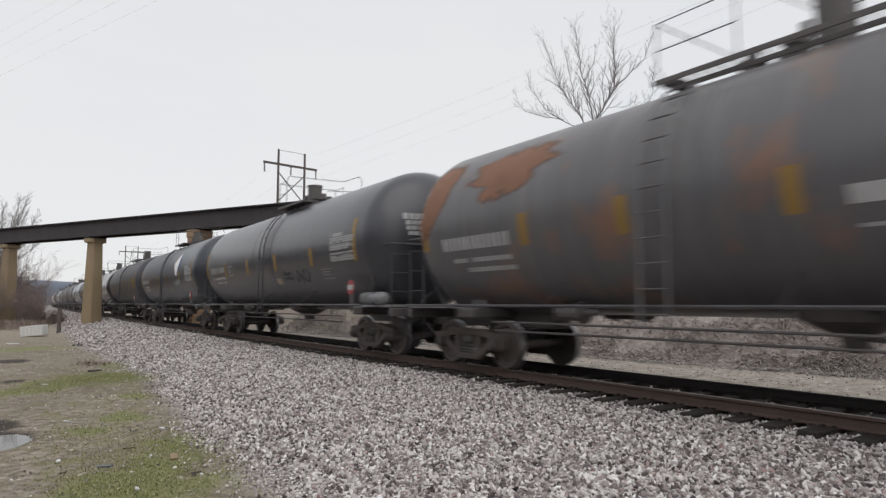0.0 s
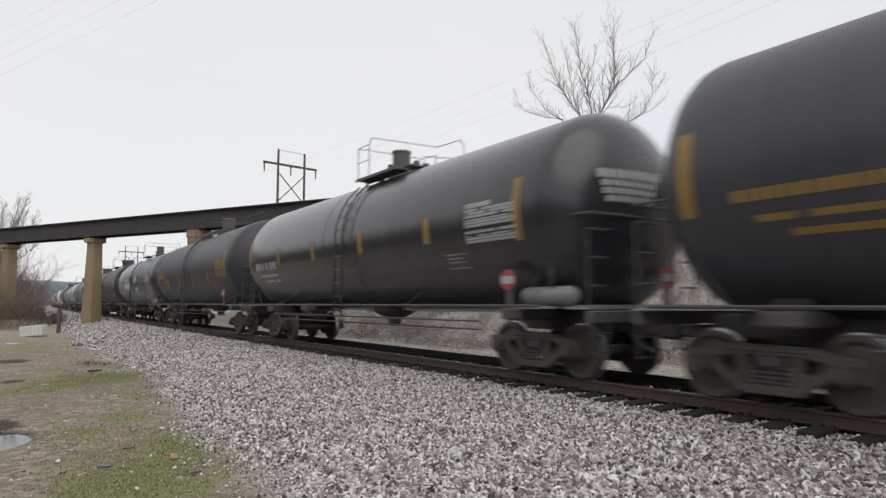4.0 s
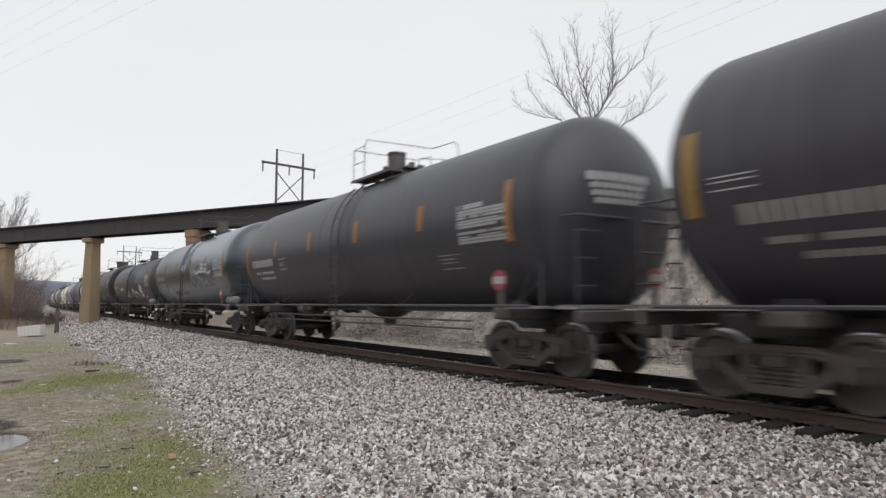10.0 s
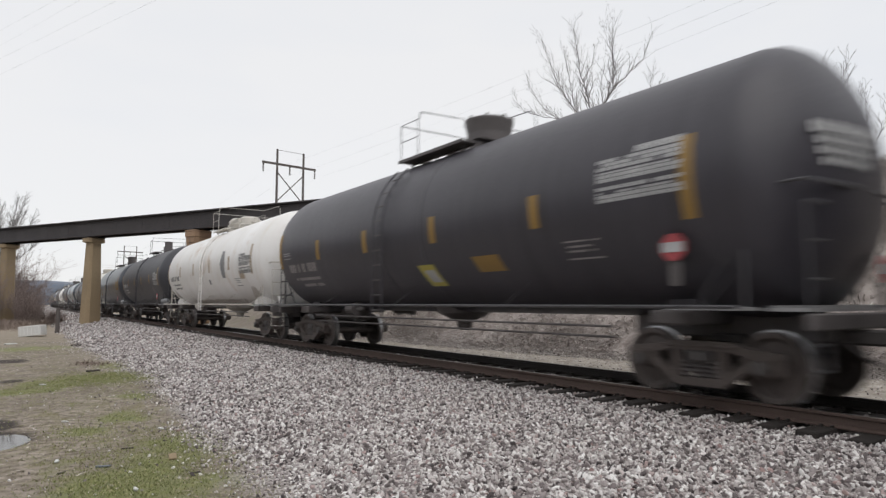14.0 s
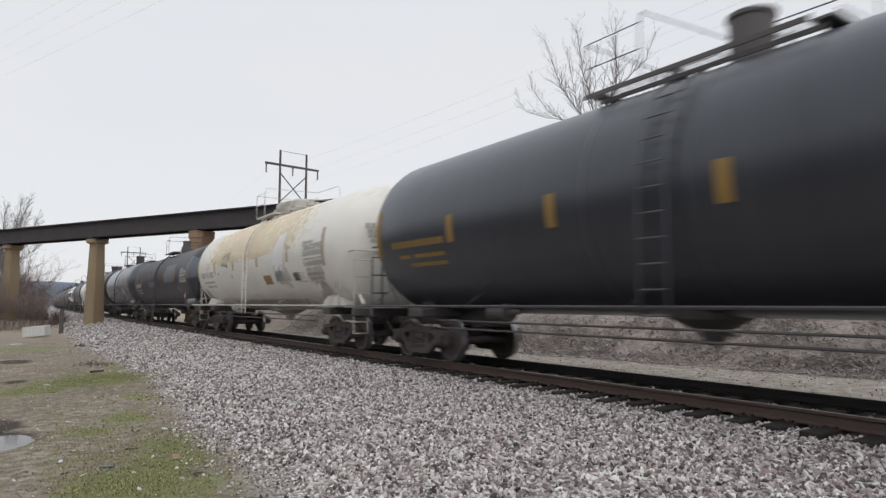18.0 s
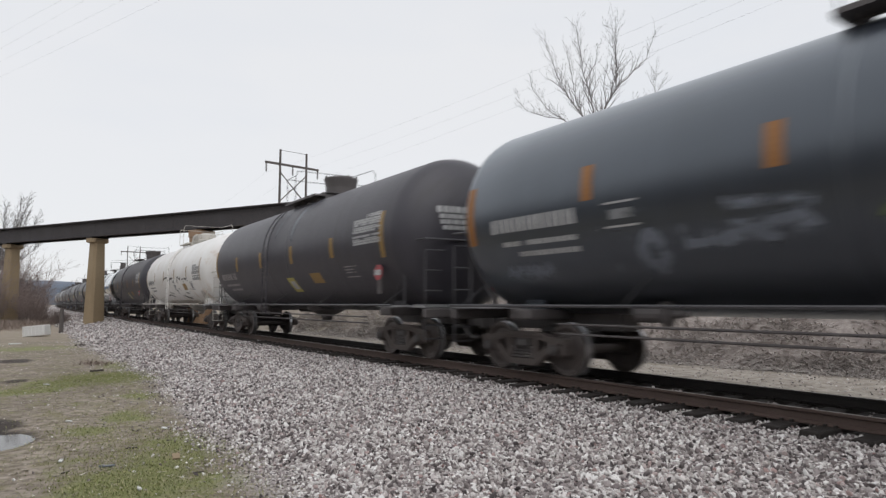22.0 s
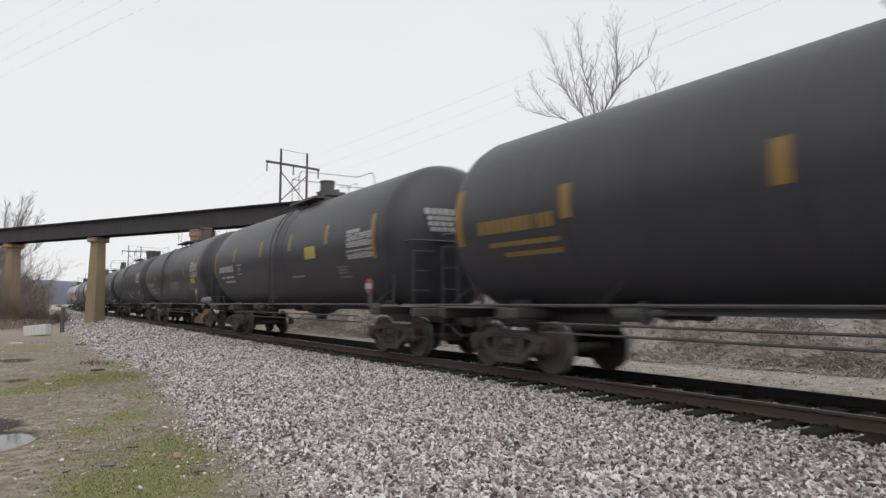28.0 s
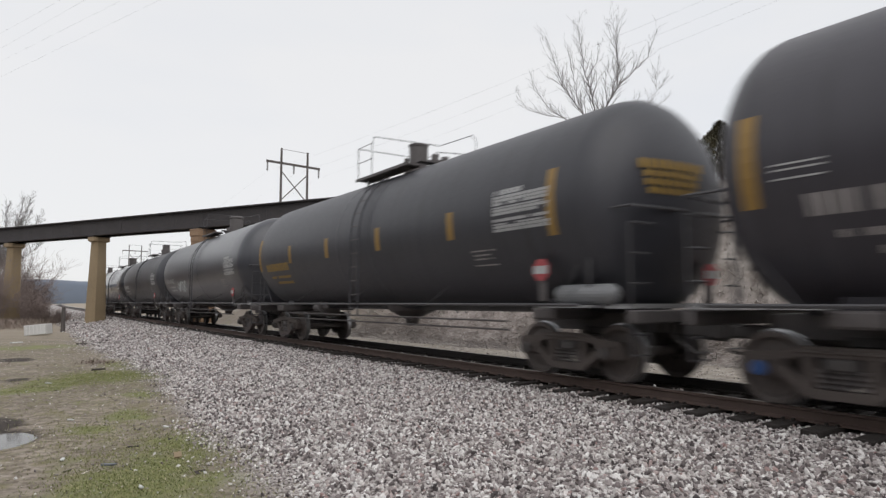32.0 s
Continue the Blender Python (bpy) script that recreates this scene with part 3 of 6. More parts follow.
def shared(key, make, mat, smooth=False):
    """One mesh for all alike parts."""
    k = (key, SHELL["r"], mat if isinstance(mat, str) else tuple(mat))
    if k not in CACHE:
        bm = bmesh.new()
        make(bm)
        CACHE[k] = to_mesh(key[0] if isinstance(key, tuple) else key, bm, M[mat] if isinstance(mat, str) else [M[m] for m in mat], smooth)
    return CACHE[k]


def tank_profile(half, r, head):
    prof = []
    for i in range(0, 9):
        w = math.pi / 2 * i / 8
        prof.append((-half - head * math.cos(w), max(r * math.sin(w), 0.02)))
    for i in range(1, 12):
        prof.append((-half + 2 * half * i / 12, r))
    return prof + [(-a, b) for a, b in reversed(prof[:9])]


def on_tank(x, z, lift=0.005, side=-1):
    """A point on the tank's side at that height."""
    r = SHELL["r"]
    dz = max(min(z - SHELL["z"], r * 0.999), -r * 0.999)
    w = math.asin(dz / r)
    return (x, side * (r + lift) * math.cos(w), SHELL["z"] + (r + lift) * math.sin(w))


def tank_patch(bm, x0, x1, z0, z1, shear=0.0, side=-1, lift=0.005, nz=6, mi=0):
    """A thin sheet that lies on the tank's side; shear leans it."""
    soft = bm.verts.layers.float.get("soft") or bm.verts.layers.float.new("soft")
    rows = []
    for i in range(nz + 1):
        k = i / nz
        z = z0 + (z1 - z0) * k
        sh = shear * (k - 0.5)
        rows.append([bm.verts.new(on_tank(x + sh, z, lift, side)) for x in (x0, x1)])
    for v in (v for row in rows for v in row):
        v[soft] = 0.7
    for a, b in zip(rows, rows[1:]):
        f = bm.faces.new((a[0], a[1], b[1], b[0]))
        f.material_index = mi
    return bm


def tank_stroke(bm, pts, w, side=-1, lift=0.007):
    """A painted line on the tank's side through points of (x, z)."""
    soft = bm.verts.layers.float.get("soft") or bm.verts.layers.float.new("soft")
    cols = []
    for i, p in enumerate(pts):
        a, b = pts[max(i - 1, 0)], pts[min(i + 1, len(pts) - 1)]
        d = Vector((b[0] - a[0], b[1] - a[1]))
        d = d.normalized() if d.length > 0 else Vector((1, 0))
        n = Vector((-d.y, d.x)) * (w / 2)
        row = []
        for k, h in ((1.8, 0.2), (0, 1.0), (-1.8, 0.2)):
            v = bm.verts.new(on_tank(p[0] + n.x * k, p[1] + n.y * k, lift, side))
            v[soft] = h if 0 < i < len(pts) - 1 else h * 0.5
            row.append(v)
        cols.append(row)
    for a, b in zip(cols, cols[1:]):
        for k in (0, 1):
            bm.faces.new((a[k], a[k + 1], b[k + 1], b[k]))
    return bm


def make_side_frame(bm):
    """Cast truck side frame: arched top member, dropped bottom member, columns and axle boxes round open windows."""
    for outline, d in (
            ([(-1.16, 0.58), (-1.12, 0.66), (-0.7, 0.69), (-0.42, 0.76), (0.42, 0.76), (0.7, 0.69), (1.12, 0.66), (1.16, 0.58), (0.7, 0.58), (0.42, 0.64), (-0.42, 0.64), (-0.7, 0.58)], 0.08),
            ([(-0.74, 0.5), (-0.7, 0.4), (-0.36, 0.16), (0.36, 0.16), (0.7, 0.4), (0.74, 0.5), (0.62, 0.5), (0.3, 0.27), (-0.3, 0.27), (-0.62, 0.5)], 0.08),
            ([(-0.4, 0.26), (-0.28, 0.26), (-0.28, 0.66), (-0.4, 0.66)], 0.07), ([(0.28, 0.26), (0.4, 0.26), (0.4, 0.66), (0.28, 0.66)], 0.07),
            ([(-1.14, 0.6), (-1.14, 0.4), (-1.03, 0.36), (-1.03, 0.6)], 0.075), ([(1.03, 0.6), (1.03, 0.36), (1.14, 0.4), (1.14, 0.6)], 0.075),
            ([(-0.76, 0.6), (-0.76, 0.38), (-0.64, 0.42), (-0.64, 0.6)], 0.075), ([(0.64, 0.6), (0.64, 0.42), (0.76, 0.38), (0.76, 0.6)], 0.075)):
        extrude_outline(bm, outline, -d, d)
    for s in (-1, 1):
        rod(bm, (s * 0.89, -0.13, 0.47), (s * 0.89, 0.1, 0.47), 0.125, seg=14)
        rod(bm, (s * 0.89, -0.15, 0.47), (s * 0.89, -0.12, 0.47), 0.08, seg=10)
        box(bm, (s * 0.89, 0, 0.6), (0.26, 0.2, 0.06))
    box(bm, (0, -0.085, 0.7), (1.1, 0.04, 0.04), bevel=0.01)


def make_spring(bm):
    prof = []
    for i in range(4):
        z = 0.27 + i * 0.06
        prof += [(z, 0.055), (z + 0.022, 0.078), (z + 0.045, 0.055)]
    lathe(bm, prof, 8, "z")


def make_cap(bm):
    """End cap of a roller bearing with its three bolts."""
    lathe(bm, [(-0.05, 0.03), (-0.045, 0.085), (-0.01, 0.095), (0.01, 0.095)], 12, "y")
    for k in range(3):
        w = 2 * math.pi * k / 3
        rod(bm, (0.05 * math.cos(w), -0.065, 0.05 * math.sin(w)), (0.05 * math.cos(w), -0.045, 0.05 * math.sin(w)), 0.014, seg=4)


def make_bolster(bm):
    box(bm, (0, 0, 0.6), (0.44, 1.9, 0.24), bevel=0.03)
    box(bm, (0, 0, 0.78), (0.5, 0.7, 0.14), bevel=0.03)
    for s in (-1, 1):
        box(bm, (0, s * 0.98, 0.56), (0.36, 0.22, 0.16), bevel=0.03)


def make_brake_beam(bm):
    for s in (-1, 1):
        rod(bm, (s * 0.36, -0.72, 0.38), (s * 0.36, 0.72, 0.38), 0.05, seg=6)
        for t in (-1, 1):
            box(bm, (s * 0.41, t * 0.75, 0.42), (0.07, 0.12, 0.3), bevel=0.01)


def make_wheel(bm):
    lathe(bm, [(-0.065, 0.06), (-0.065, 0.13), (-0.02, 0.17), (-0.01, 0.34), (-0.06, 0.385), (-0.065, WHEEL_R - 0.012), (-0.055, WHEEL_R), (0.055, WHEEL_R + 0.004), (0.065, WHEEL_R + 0.028), (0.085, WHEEL_R + 0.02), (0.085, 0.39), (0.03, 0.34), (0.02, 0.17), (0.07, 0.13), (0.07, 0.06)], 26, "y")
    for f in bm.faces:
        c = f.calc_center_median()
        if math.hypot(c.x, c.z) > WHEEL_R - 0.003 and abs(c.y) < 0.07:
            f.material_index = 1
    for k in range(3):
        w = 2 * math.pi * k / 3
        rod(bm, (0.045 * math.cos(w), -0.095, 0.045 * math.sin(w)), (0.045 * math.cos(w), -0.06, 0.045 * math.sin(w)), 0.018, seg=6)


def make_axle(bm):
    lathe(bm, [(-1.12, 0.05), (-0.95, 0.065), (-0.72, 0.1), (-0.4, 0.088), (0.4, 0.088), (0.72, 0.1), (0.95, 0.065), (1.12, 0.05)], 14, "y")


def make_coupler(bm):
    box(bm, (-0.45, 0, 0.85), (0.6, 0.18, 0.2), bevel=0.03)
    box(bm, (-0.1, 0.06, 0.85), (0.24, 0.26, 0.3), bevel=0.05)
    box(bm, (-0.05, -0.11, 0.85), (0.2, 0.1, 0.28), bevel=0.03)
    pipe(bm, [(-0.6, -0.3, 0.8), (-0.35, -0.34, 0.62), (-0.1, -0.3, 0.5), (0.02, -0.25, 0.55)], 0.025)
    pipe(bm, [(-0.7, -0.05, 1.02), (-0.55, -0.9, 1.0), (-0.55, -1.2, 0.95)], 0.014)


def make_truck(car, x, rows, style):
    truck = link("truck", None, car)
    truck.empty_display_size = 0.3
    truck.location = (x, 0, 0)
    sf = style.get("truck", "cast")
    for s in (-1, 1):
        f = link("side_frame", shared("side_frame", make_side_frame, sf), truck)
        f.matrix_basis = pose(0, s * 1.0, 0, 0, 0, 0 if s < 0 else 180)
        for x in (-0.2, 0, 0.2):
            link("spring", shared("spring", make_spring, "iron"), truck).location = (x, s * 1.0, 0)
    link("bolster", shared("bolster", make_bolster, "cast_grey"), truck)
    link("brake_beam", shared("brake_beam", make_brake_beam, "iron"), truck)
    for dx in (-0.89, 0.89):
        for s in (-1, 1):
            link("bearing_cap", shared("bearing_cap", make_cap, style.get("caps", "cast_grey") if x > 0 else "cast_grey"), truck).matrix_basis = pose(dx, s * 1.15, 0.47, 0, 0, 0 if s < 0 else 180)
        ws = link("wheelset", shared("axle", make_axle, "wheel", True), truck)
        ws.location = (dx, 0, WHEEL_R)
        for s in (-1, 1):
            w = link("wheel", shared("wheel", make_wheel, ("wheel", "tread")), ws)
            w.matrix_basis = pose(0, s * 0.76, 0, 0, 0, 0 if s < 0 else 180)
        rows.append((ws, dx))
    return truck


def make_stile(bm):
    pts = [on_tank(0, z, 0.12) for z in np.linspace(1.36, SHELL["z"] + 1.4, 12)]
    y = -SHELL["r"] - 0.12
    pipe(bm, [(0, y, 0.95)] + [(0, y, z) for z in (1.3, 2.0)] + [p for p in pts if p[2] > 2.5], 0.022)


def make_rung(z):
    def go(bm):
        y = -SHELL["r"] - 0.12 if z < 2.6 else on_tank(0, z, 0.12)[1]
        rod(bm, (-0.22, y, z), (0.22, y, z), 0.013, seg=6)
    return go


def ladder(car, mat, side):
    ld = link("ladder", None, car)
    for x in (-0.22, 0.22):
        link("stile", shared("stile", make_stile, side), ld).location = (x, 0, 0)
    for i in range(10):
        link("rung", shared(("rung", i), make_rung(1.12 + i * 0.34), mat), ld)
    return ld


def make_platform(bm, ln):
    """Walkway along both sides of the fittings on top: side bars with cross slats, plated on the short ones."""
    top = SHELL["z"] + SHELL["r"]
    run, wide = (2.0, 0.26) if 3 < ln < 3.5 else (ln, 0.4)
    mid = (run - ln) / 2
    for y in (-0.92, 0.92):
        if ln < 3.5:
            box(bm, (mid, y, top - 0.06), (run, wide, 0.04))
        for e in (-wide / 2, wide / 2):
            box(bm, (mid, y + e, top - 0.07), (run, 0.03, 0.07))
        for x in np.linspace(mid - run / 2 + 0.1, mid + run / 2 - 0.1, int(run * 5)):
            box(bm, (x, y, top - 0.03), (0.03, wide - 0.02, 0.025))
        for x in (mid - run * 0.4, mid, mid + run * 0.4):
            rod(bm, (x, y, top - 0.08), (x, y * 0.84, top - 0.36), 0.03, seg=6)
    for x in (-ln / 2, ln / 2):
        box(bm, (x, 0, top + 0.04), (0.3, 1.5, 0.04))


def railing_pieces(ln):
    """Bent rails round the fittings: low hoops by the ladder, then a tall one across and along the far side."""
    top = SHELL["z"] + SHELL["r"]
    h = ln / 2 - 0.05
    a = -h + 0.3 * ln
    return (
        ([(-h, -1.08, top - 0.05), (-h, -1.08, top + 0.84), (a, -1.08, top + 0.84), (a, -1.08, top - 0.05)], 0.0125),
        ([(-h, -1.08, top + 0.42), (a, -1.08, top + 0.42)], 0.01),
        ([(a, -1.08, top + 0.8), (a, -1.02, top + 1.02), (a + 0.2, 1.0, top + 1.02), (h - 0.2, 1.08, top + 1.02), (h, 1.08, top + 0.85), (h, 1.08, top - 0.05)], 0.0125),
        ([(-h, 1.08, top - 0.05), (-h, 1.08, top + 0.84), (a, 1.08, top + 0.84), (a, 1.08, top - 0.05)], 0.0125),
        ([(-h, -1.08, top + 0.84), (-h, 1.08, top + 0.84)], 0.0125),
        ([(h, 1.08, top + 0.45), (h, -0.2, top + 0.35)], 0.011))


def make_dome(kind):
    def go(bm):
        top = SHELL["z"] + SHELL["r"]
        if kind == "flared":
            lathe(bm, [(top - 0.12, 0.49), (top + 0.3, 0.5), (top + 0.5, 0.54), (top + 0.58, 0.56), (top + 0.62, 0.56), (top + 0.645, 0.5), (top + 0.66, 0.2)], 28, "z")
            for k in range(8):
                w = math.pi * k / 4
                rod(bm, (0.53 * math.cos(w), 0.53 * math.sin(w), top + 0.5), (0.53 * math.cos(w), 0.53 * math.sin(w), top + 0.68), 0.03, seg=5)
        elif kind == "drum":
            lathe(bm, [(top - 0.12, 0.32), (top + 0.68, 0.32), (top + 0.71, 0.35), (top + 0.77, 0.35), (top + 0.81, 0.27), (top + 0.83, 0.1)], 28, "z")
        elif kind == "twin":
            for at, r, h in ((0.0, 0.5, 0.56), (1.28, 0.44, 0.5)):
                first = len(bm.verts)
                lathe(bm, [(top - 0.15, r), (top + 0.06, r), (top + 0.07, r + 0.06), (top + 0.12, r + 0.06), (top + 0.13, r), (top + h - 0.08, r), (top + h, r - 0.1), (top + h + 0.02, 0.05)], 24, "z")
                bm.verts.ensure_lookup_table()
                bmesh.ops.translate(bm, vec=(at, 0, 0), verts=bm.verts[first:])
                box(bm, (at, -r - 0.03, top + 0.33), (0.16, 0.06, 0.2), bevel=0.015)
            rod(bm, (-0.6, -0.35, top - 0.1), (-0.6, -0.35, top + 0.3), 0.12, seg=10)
        elif kind == "box":
            box(bm, (0, 0, top + 0.3), (1.05, 0.9, 0.66), bevel=0.05)
            box(bm, (0, 0, top + 0.65), (1.15, 1.0, 0.06), bevel=0.02)
        else:
            lathe(bm, [(top - 0.1, 0.25), (top + 0.74, 0.25), (top + 0.75, 0.27), (top + 0.8, 0.27), (top + 0.82, 0.1)], 24, "z")
            rod(bm, (-0.55, 0.1, top - 0.05), (-0.55, 0.1, top + 0.3), 0.15, seg=12)
            rod(bm, (-0.55, 0.1, top + 0.3), (-0.55, 0.1, top + 0.36), 0.19, seg=12)
            rod(bm, (-0.3, -0.2, top - 0.05), (-0.3, -0.2, top + 0.46), 0.07, seg=10)
    return go


def make_valve(bm):
    top = SHELL["z"] + SHELL["r"]
    lathe(bm, [(top - 0.06, 0.16), (top + 0.14, 0.16), (top + 0.16, 0.22), (top + 0.2, 0.22), (top + 0.22, 0.1), (top + 0.38, 0.09), (top + 0.4, 0.05)], 14, "z")
    rod(bm, (0.45, 0, top - 0.05), (0.45, 0, top + 0.22), 0.1, seg=10)


def make_outlet(bm):
    bot = SHELL["z"] - SHELL["r"]
    lathe(bm, [(bot + 0.2, 0.75), (bot - 0.02, 0.62), (bot - 0.16, 0.34), (bot - 0.2, 0.2), (bot - 0.4, 0.16), (bot - 0.42, 0.08)], 20, "z")
    rod(bm, (-0.3, 0, bot - 0.2), (0.5, -0.25, bot - 0.25), 0.03, seg=6)


def make_sill(bm):
    """Stub sill with bolster web and saddle at the car's end; outwards is +x."""
    box(bm, (-0.2, 0, 0.95), (2.9, 0.5, 0.34), bevel=0.02)


def make_body_bolster(bm):
    box(bm, (-0.25, 0, 1.08), (0.6, 2.7, 0.2), bevel=0.03)


def make_saddle(bm):
    extrude_outline(bm, [(-0.55, 1.1), (0.05, 1.1), (-0.05, 1.5), (-0.45, 1.5)], -0.03, 0.03)


def make_end_beam(bm):
    box(bm, (1.05, 0, 1.06), (0.12, 2.9, 0.2), bevel=0.02)


def make_end_deck(bm):
    box(bm, (0.82, 0, 1.2), (0.5, 2.9, 0.04))


def make_slat(bm):
    box(bm, (0, 0, 1.235), (0.025, 2.86, 0.03))


def make_end_rail(bm):
    """Bent rail round one corner of the end platform."""
    pipe(bm, [(0.35, -1.52, 1.22), (0.35, -1.52, 2.58), (0.43, -1.5, 2.68), (1.05, -1.42, 2.7), (1.12, -0.6, 2.7), (1.12, 0, 2.7)], 0.024)


def make_corner_iron(bm):
    """Grab iron and sill step at one corner."""
    pipe(bm, [(1.05, -1.0, 1.2), (1.05, -1.0, 0.5), (1.05, -1.42, 0.5), (1.05, -1.42, 2.45), (1.05, -0.9, 2.45)], 0.02)
    for z in (0.8, 1.55, 2.0):
        rod(bm, (1.05, -1.42, z), (1.05, -1.0, z), 0.018, seg=6)


def make_side_step(bm):
    """Narrow grating along the side above a truck."""
    box(bm, (0, 0, 1.205), (1.15, 0.3, 0.035))
    for x in np.linspace(-0.5, 0.5, 9):
        box(bm, (x, 0, 1.225), (0.02, 0.28, 0.015))


def make_pad(bm):
    """Curved saddle pad that carries the tank over a truck."""
    extrude_outline(bm, [(-0.75, 1.2), (0.75, 1.2), (0.72, 1.32), (0.5, 1.46), (0.1, 1.53), (-0.4, 1.5), (-0.7, 1.34)], -0.16, 0.16)


def make_stay(bm):
    """Slanting stay from the platform up to the tank's head."""
    rod(bm, (0.1, 0, 1.25), (-0.62, 0, 1.95), 0.05, seg=8)


def make_end_brace(bm):
    rod(bm, (-0.35, -1.45, 1.24), (0.35, -1.52, 2.2), 0.016, seg=6)


def make_brake_wheel(bm):
    n = 16
    for i in range(n):
        a, b = 2 * math.pi * i / n, 2 * math.pi * (i + 1) / n
        rod(bm, (0, 0.28 * math.cos(a), 0.28 * math.sin(a)), (0, 0.28 * math.cos(b), 0.28 * math.sin(b)), 0.016, seg=5)
    for i in range(3):
        a = 2 * math.pi * i / 3
        rod(bm, (0, 0, 0), (0.02, 0.28 * math.cos(a), 0.28 * math.sin(a)), 0.014, seg=5)
    box(bm, (-0.12, 0, -0.05), (0.2, 0.3, 0.4), bevel=0.03)
    rod(bm, (-0.1, 0, -0.2), (-0.1, 0, -1.1), 0.02, seg=5)


def make_reservoir(bm):
    lathe(bm, [(-0.62, 0.05), (-0.58, 0.12), (-0.5, 0.155), (0.5, 0.155), (0.58, 0.12), (0.62, 0.05)], 20, "x")
    for x in (-0.35, 0.35):
        box(bm, (x, 0.05, -0.12), (0.06, 0.22, 0.14))


def make_cylinder(bm):
    lathe(bm, [(-0.4, 0.05), (-0.38, 0.14), (0.1, 0.14), (0.12, 0.19), (0.2, 0.19), (0.22, 0.08), (0.5, 0.04)], 14, "x")


def make_letters(rows, seed):
    """Unreadable stencils: bars broken into uneven blocks, rows of (x0, x1, z0, z1, block)."""
    def go(bm):
        rng = random.Random(seed)
        for x0, x1, z0, z1, blk in rows:
            x = x0
            while x < x1 - 0.02:
                w = blk * rng.uniform(0.6, 1.2)
                if rng.random() > 0.06:
                    tank_patch(bm, x, min(x + w * (0.7 if z1 - z0 > 0.1 else 0.86), x1), z0, z1, nz=2)
                x += w
    return go


def line_of(pts, w):
    """A single stroke of spray paint."""
    return lambda bm: tank_stroke(bm, pts, w)


def shape(rows, lift=0.006):
    """A painted field given as rows of (z, x0, x1); its film thins out towards the outline."""
    def go(bm):
        soft = bm.verts.layers.float.new("soft")
        prev = None
        count = 8 * (len(rows) - 1)
        for step in range(count + 1):
            (za, a0, a1), (zb, b0, b1) = rows[min(step // 8, len(rows) - 2)], rows[min(step // 8, len(rows) - 2) + 1]
            k = step / 8 - min(step // 8, len(rows) - 2)
            z, x0, x1 = za + (zb - za) * k, a0 + (b0 - a0) * k, a1 + (b1 - a1) * k
            ends = min(1.0, 4.0 * min(step, count - step) / count)
            ring = []
            for w, h in ((0, 0.0), (0.2, 0.9), (0.5, 1.0), (0.8, 0.9), (1, 0.0)):
                v = bm.verts.new(on_tank(x0 + (x1 - x0) * w, z, lift))
                v[soft] = h * ends
                ring.append(v)
            if prev:
                for i in range(4):
                    bm.faces.new((prev[i], prev[i + 1], ring[i + 1], ring[i]))
            prev = ring
    return go


def tag(mat, *strokes):
    """Graffiti strokes of one colour."""
    return [("graffiti", mat, line_of(pts, w), 0.0) for pts, w in strokes]


def field(name, mat, *rows, lift=0.006):
    return (name, mat, shape(rows, lift), 0.0)


def rect(name, mat, x0, x1, z0, z1, shear=0.0):
    return (name, mat, lambda bm: tank_patch(bm, x0, x1, z0, z1, shear), 0.0)


def ring(x, z, rx, rz, n=18):
    return [(x + rx * math.cos(2 * math.pi * i / n), z + rz * math.sin(2 * math.pi * i / n)) for i in range(n + 1)]


def zig(x0, x1, z0, z1, n):
    """A scribble that fills a patch from side to side."""
    out = []
    for i in range(2 * n):
        a, b = (z1, z0) if i % 2 else (z0, z1)
        out += [(x0 + (x1 - x0) * (i + k / 4) / (2 * n), a + (b - a) * k / 4) for k in range(4)]
    return out


def wave(x0, x1, z0, z1, n, seed, wild=1.0):
    """A looping line of paint between two heights."""
    rng = random.Random(seed)
    pts = []
    for i in range(n * 6 + 1):
        k = i / (n * 6)
        a = 2 * math.pi * n * k
        pts.append((x0 + (x1 - x0) * k + 0.16 * wild * math.sin(a * 1.5 + seed) * rng.uniform(0.7, 1.3),
                    (z0 + z1) / 2 + (z1 - z0) / 2 * math.sin(a + seed) * rng.uniform(0.6, 1.0)))
    return pts


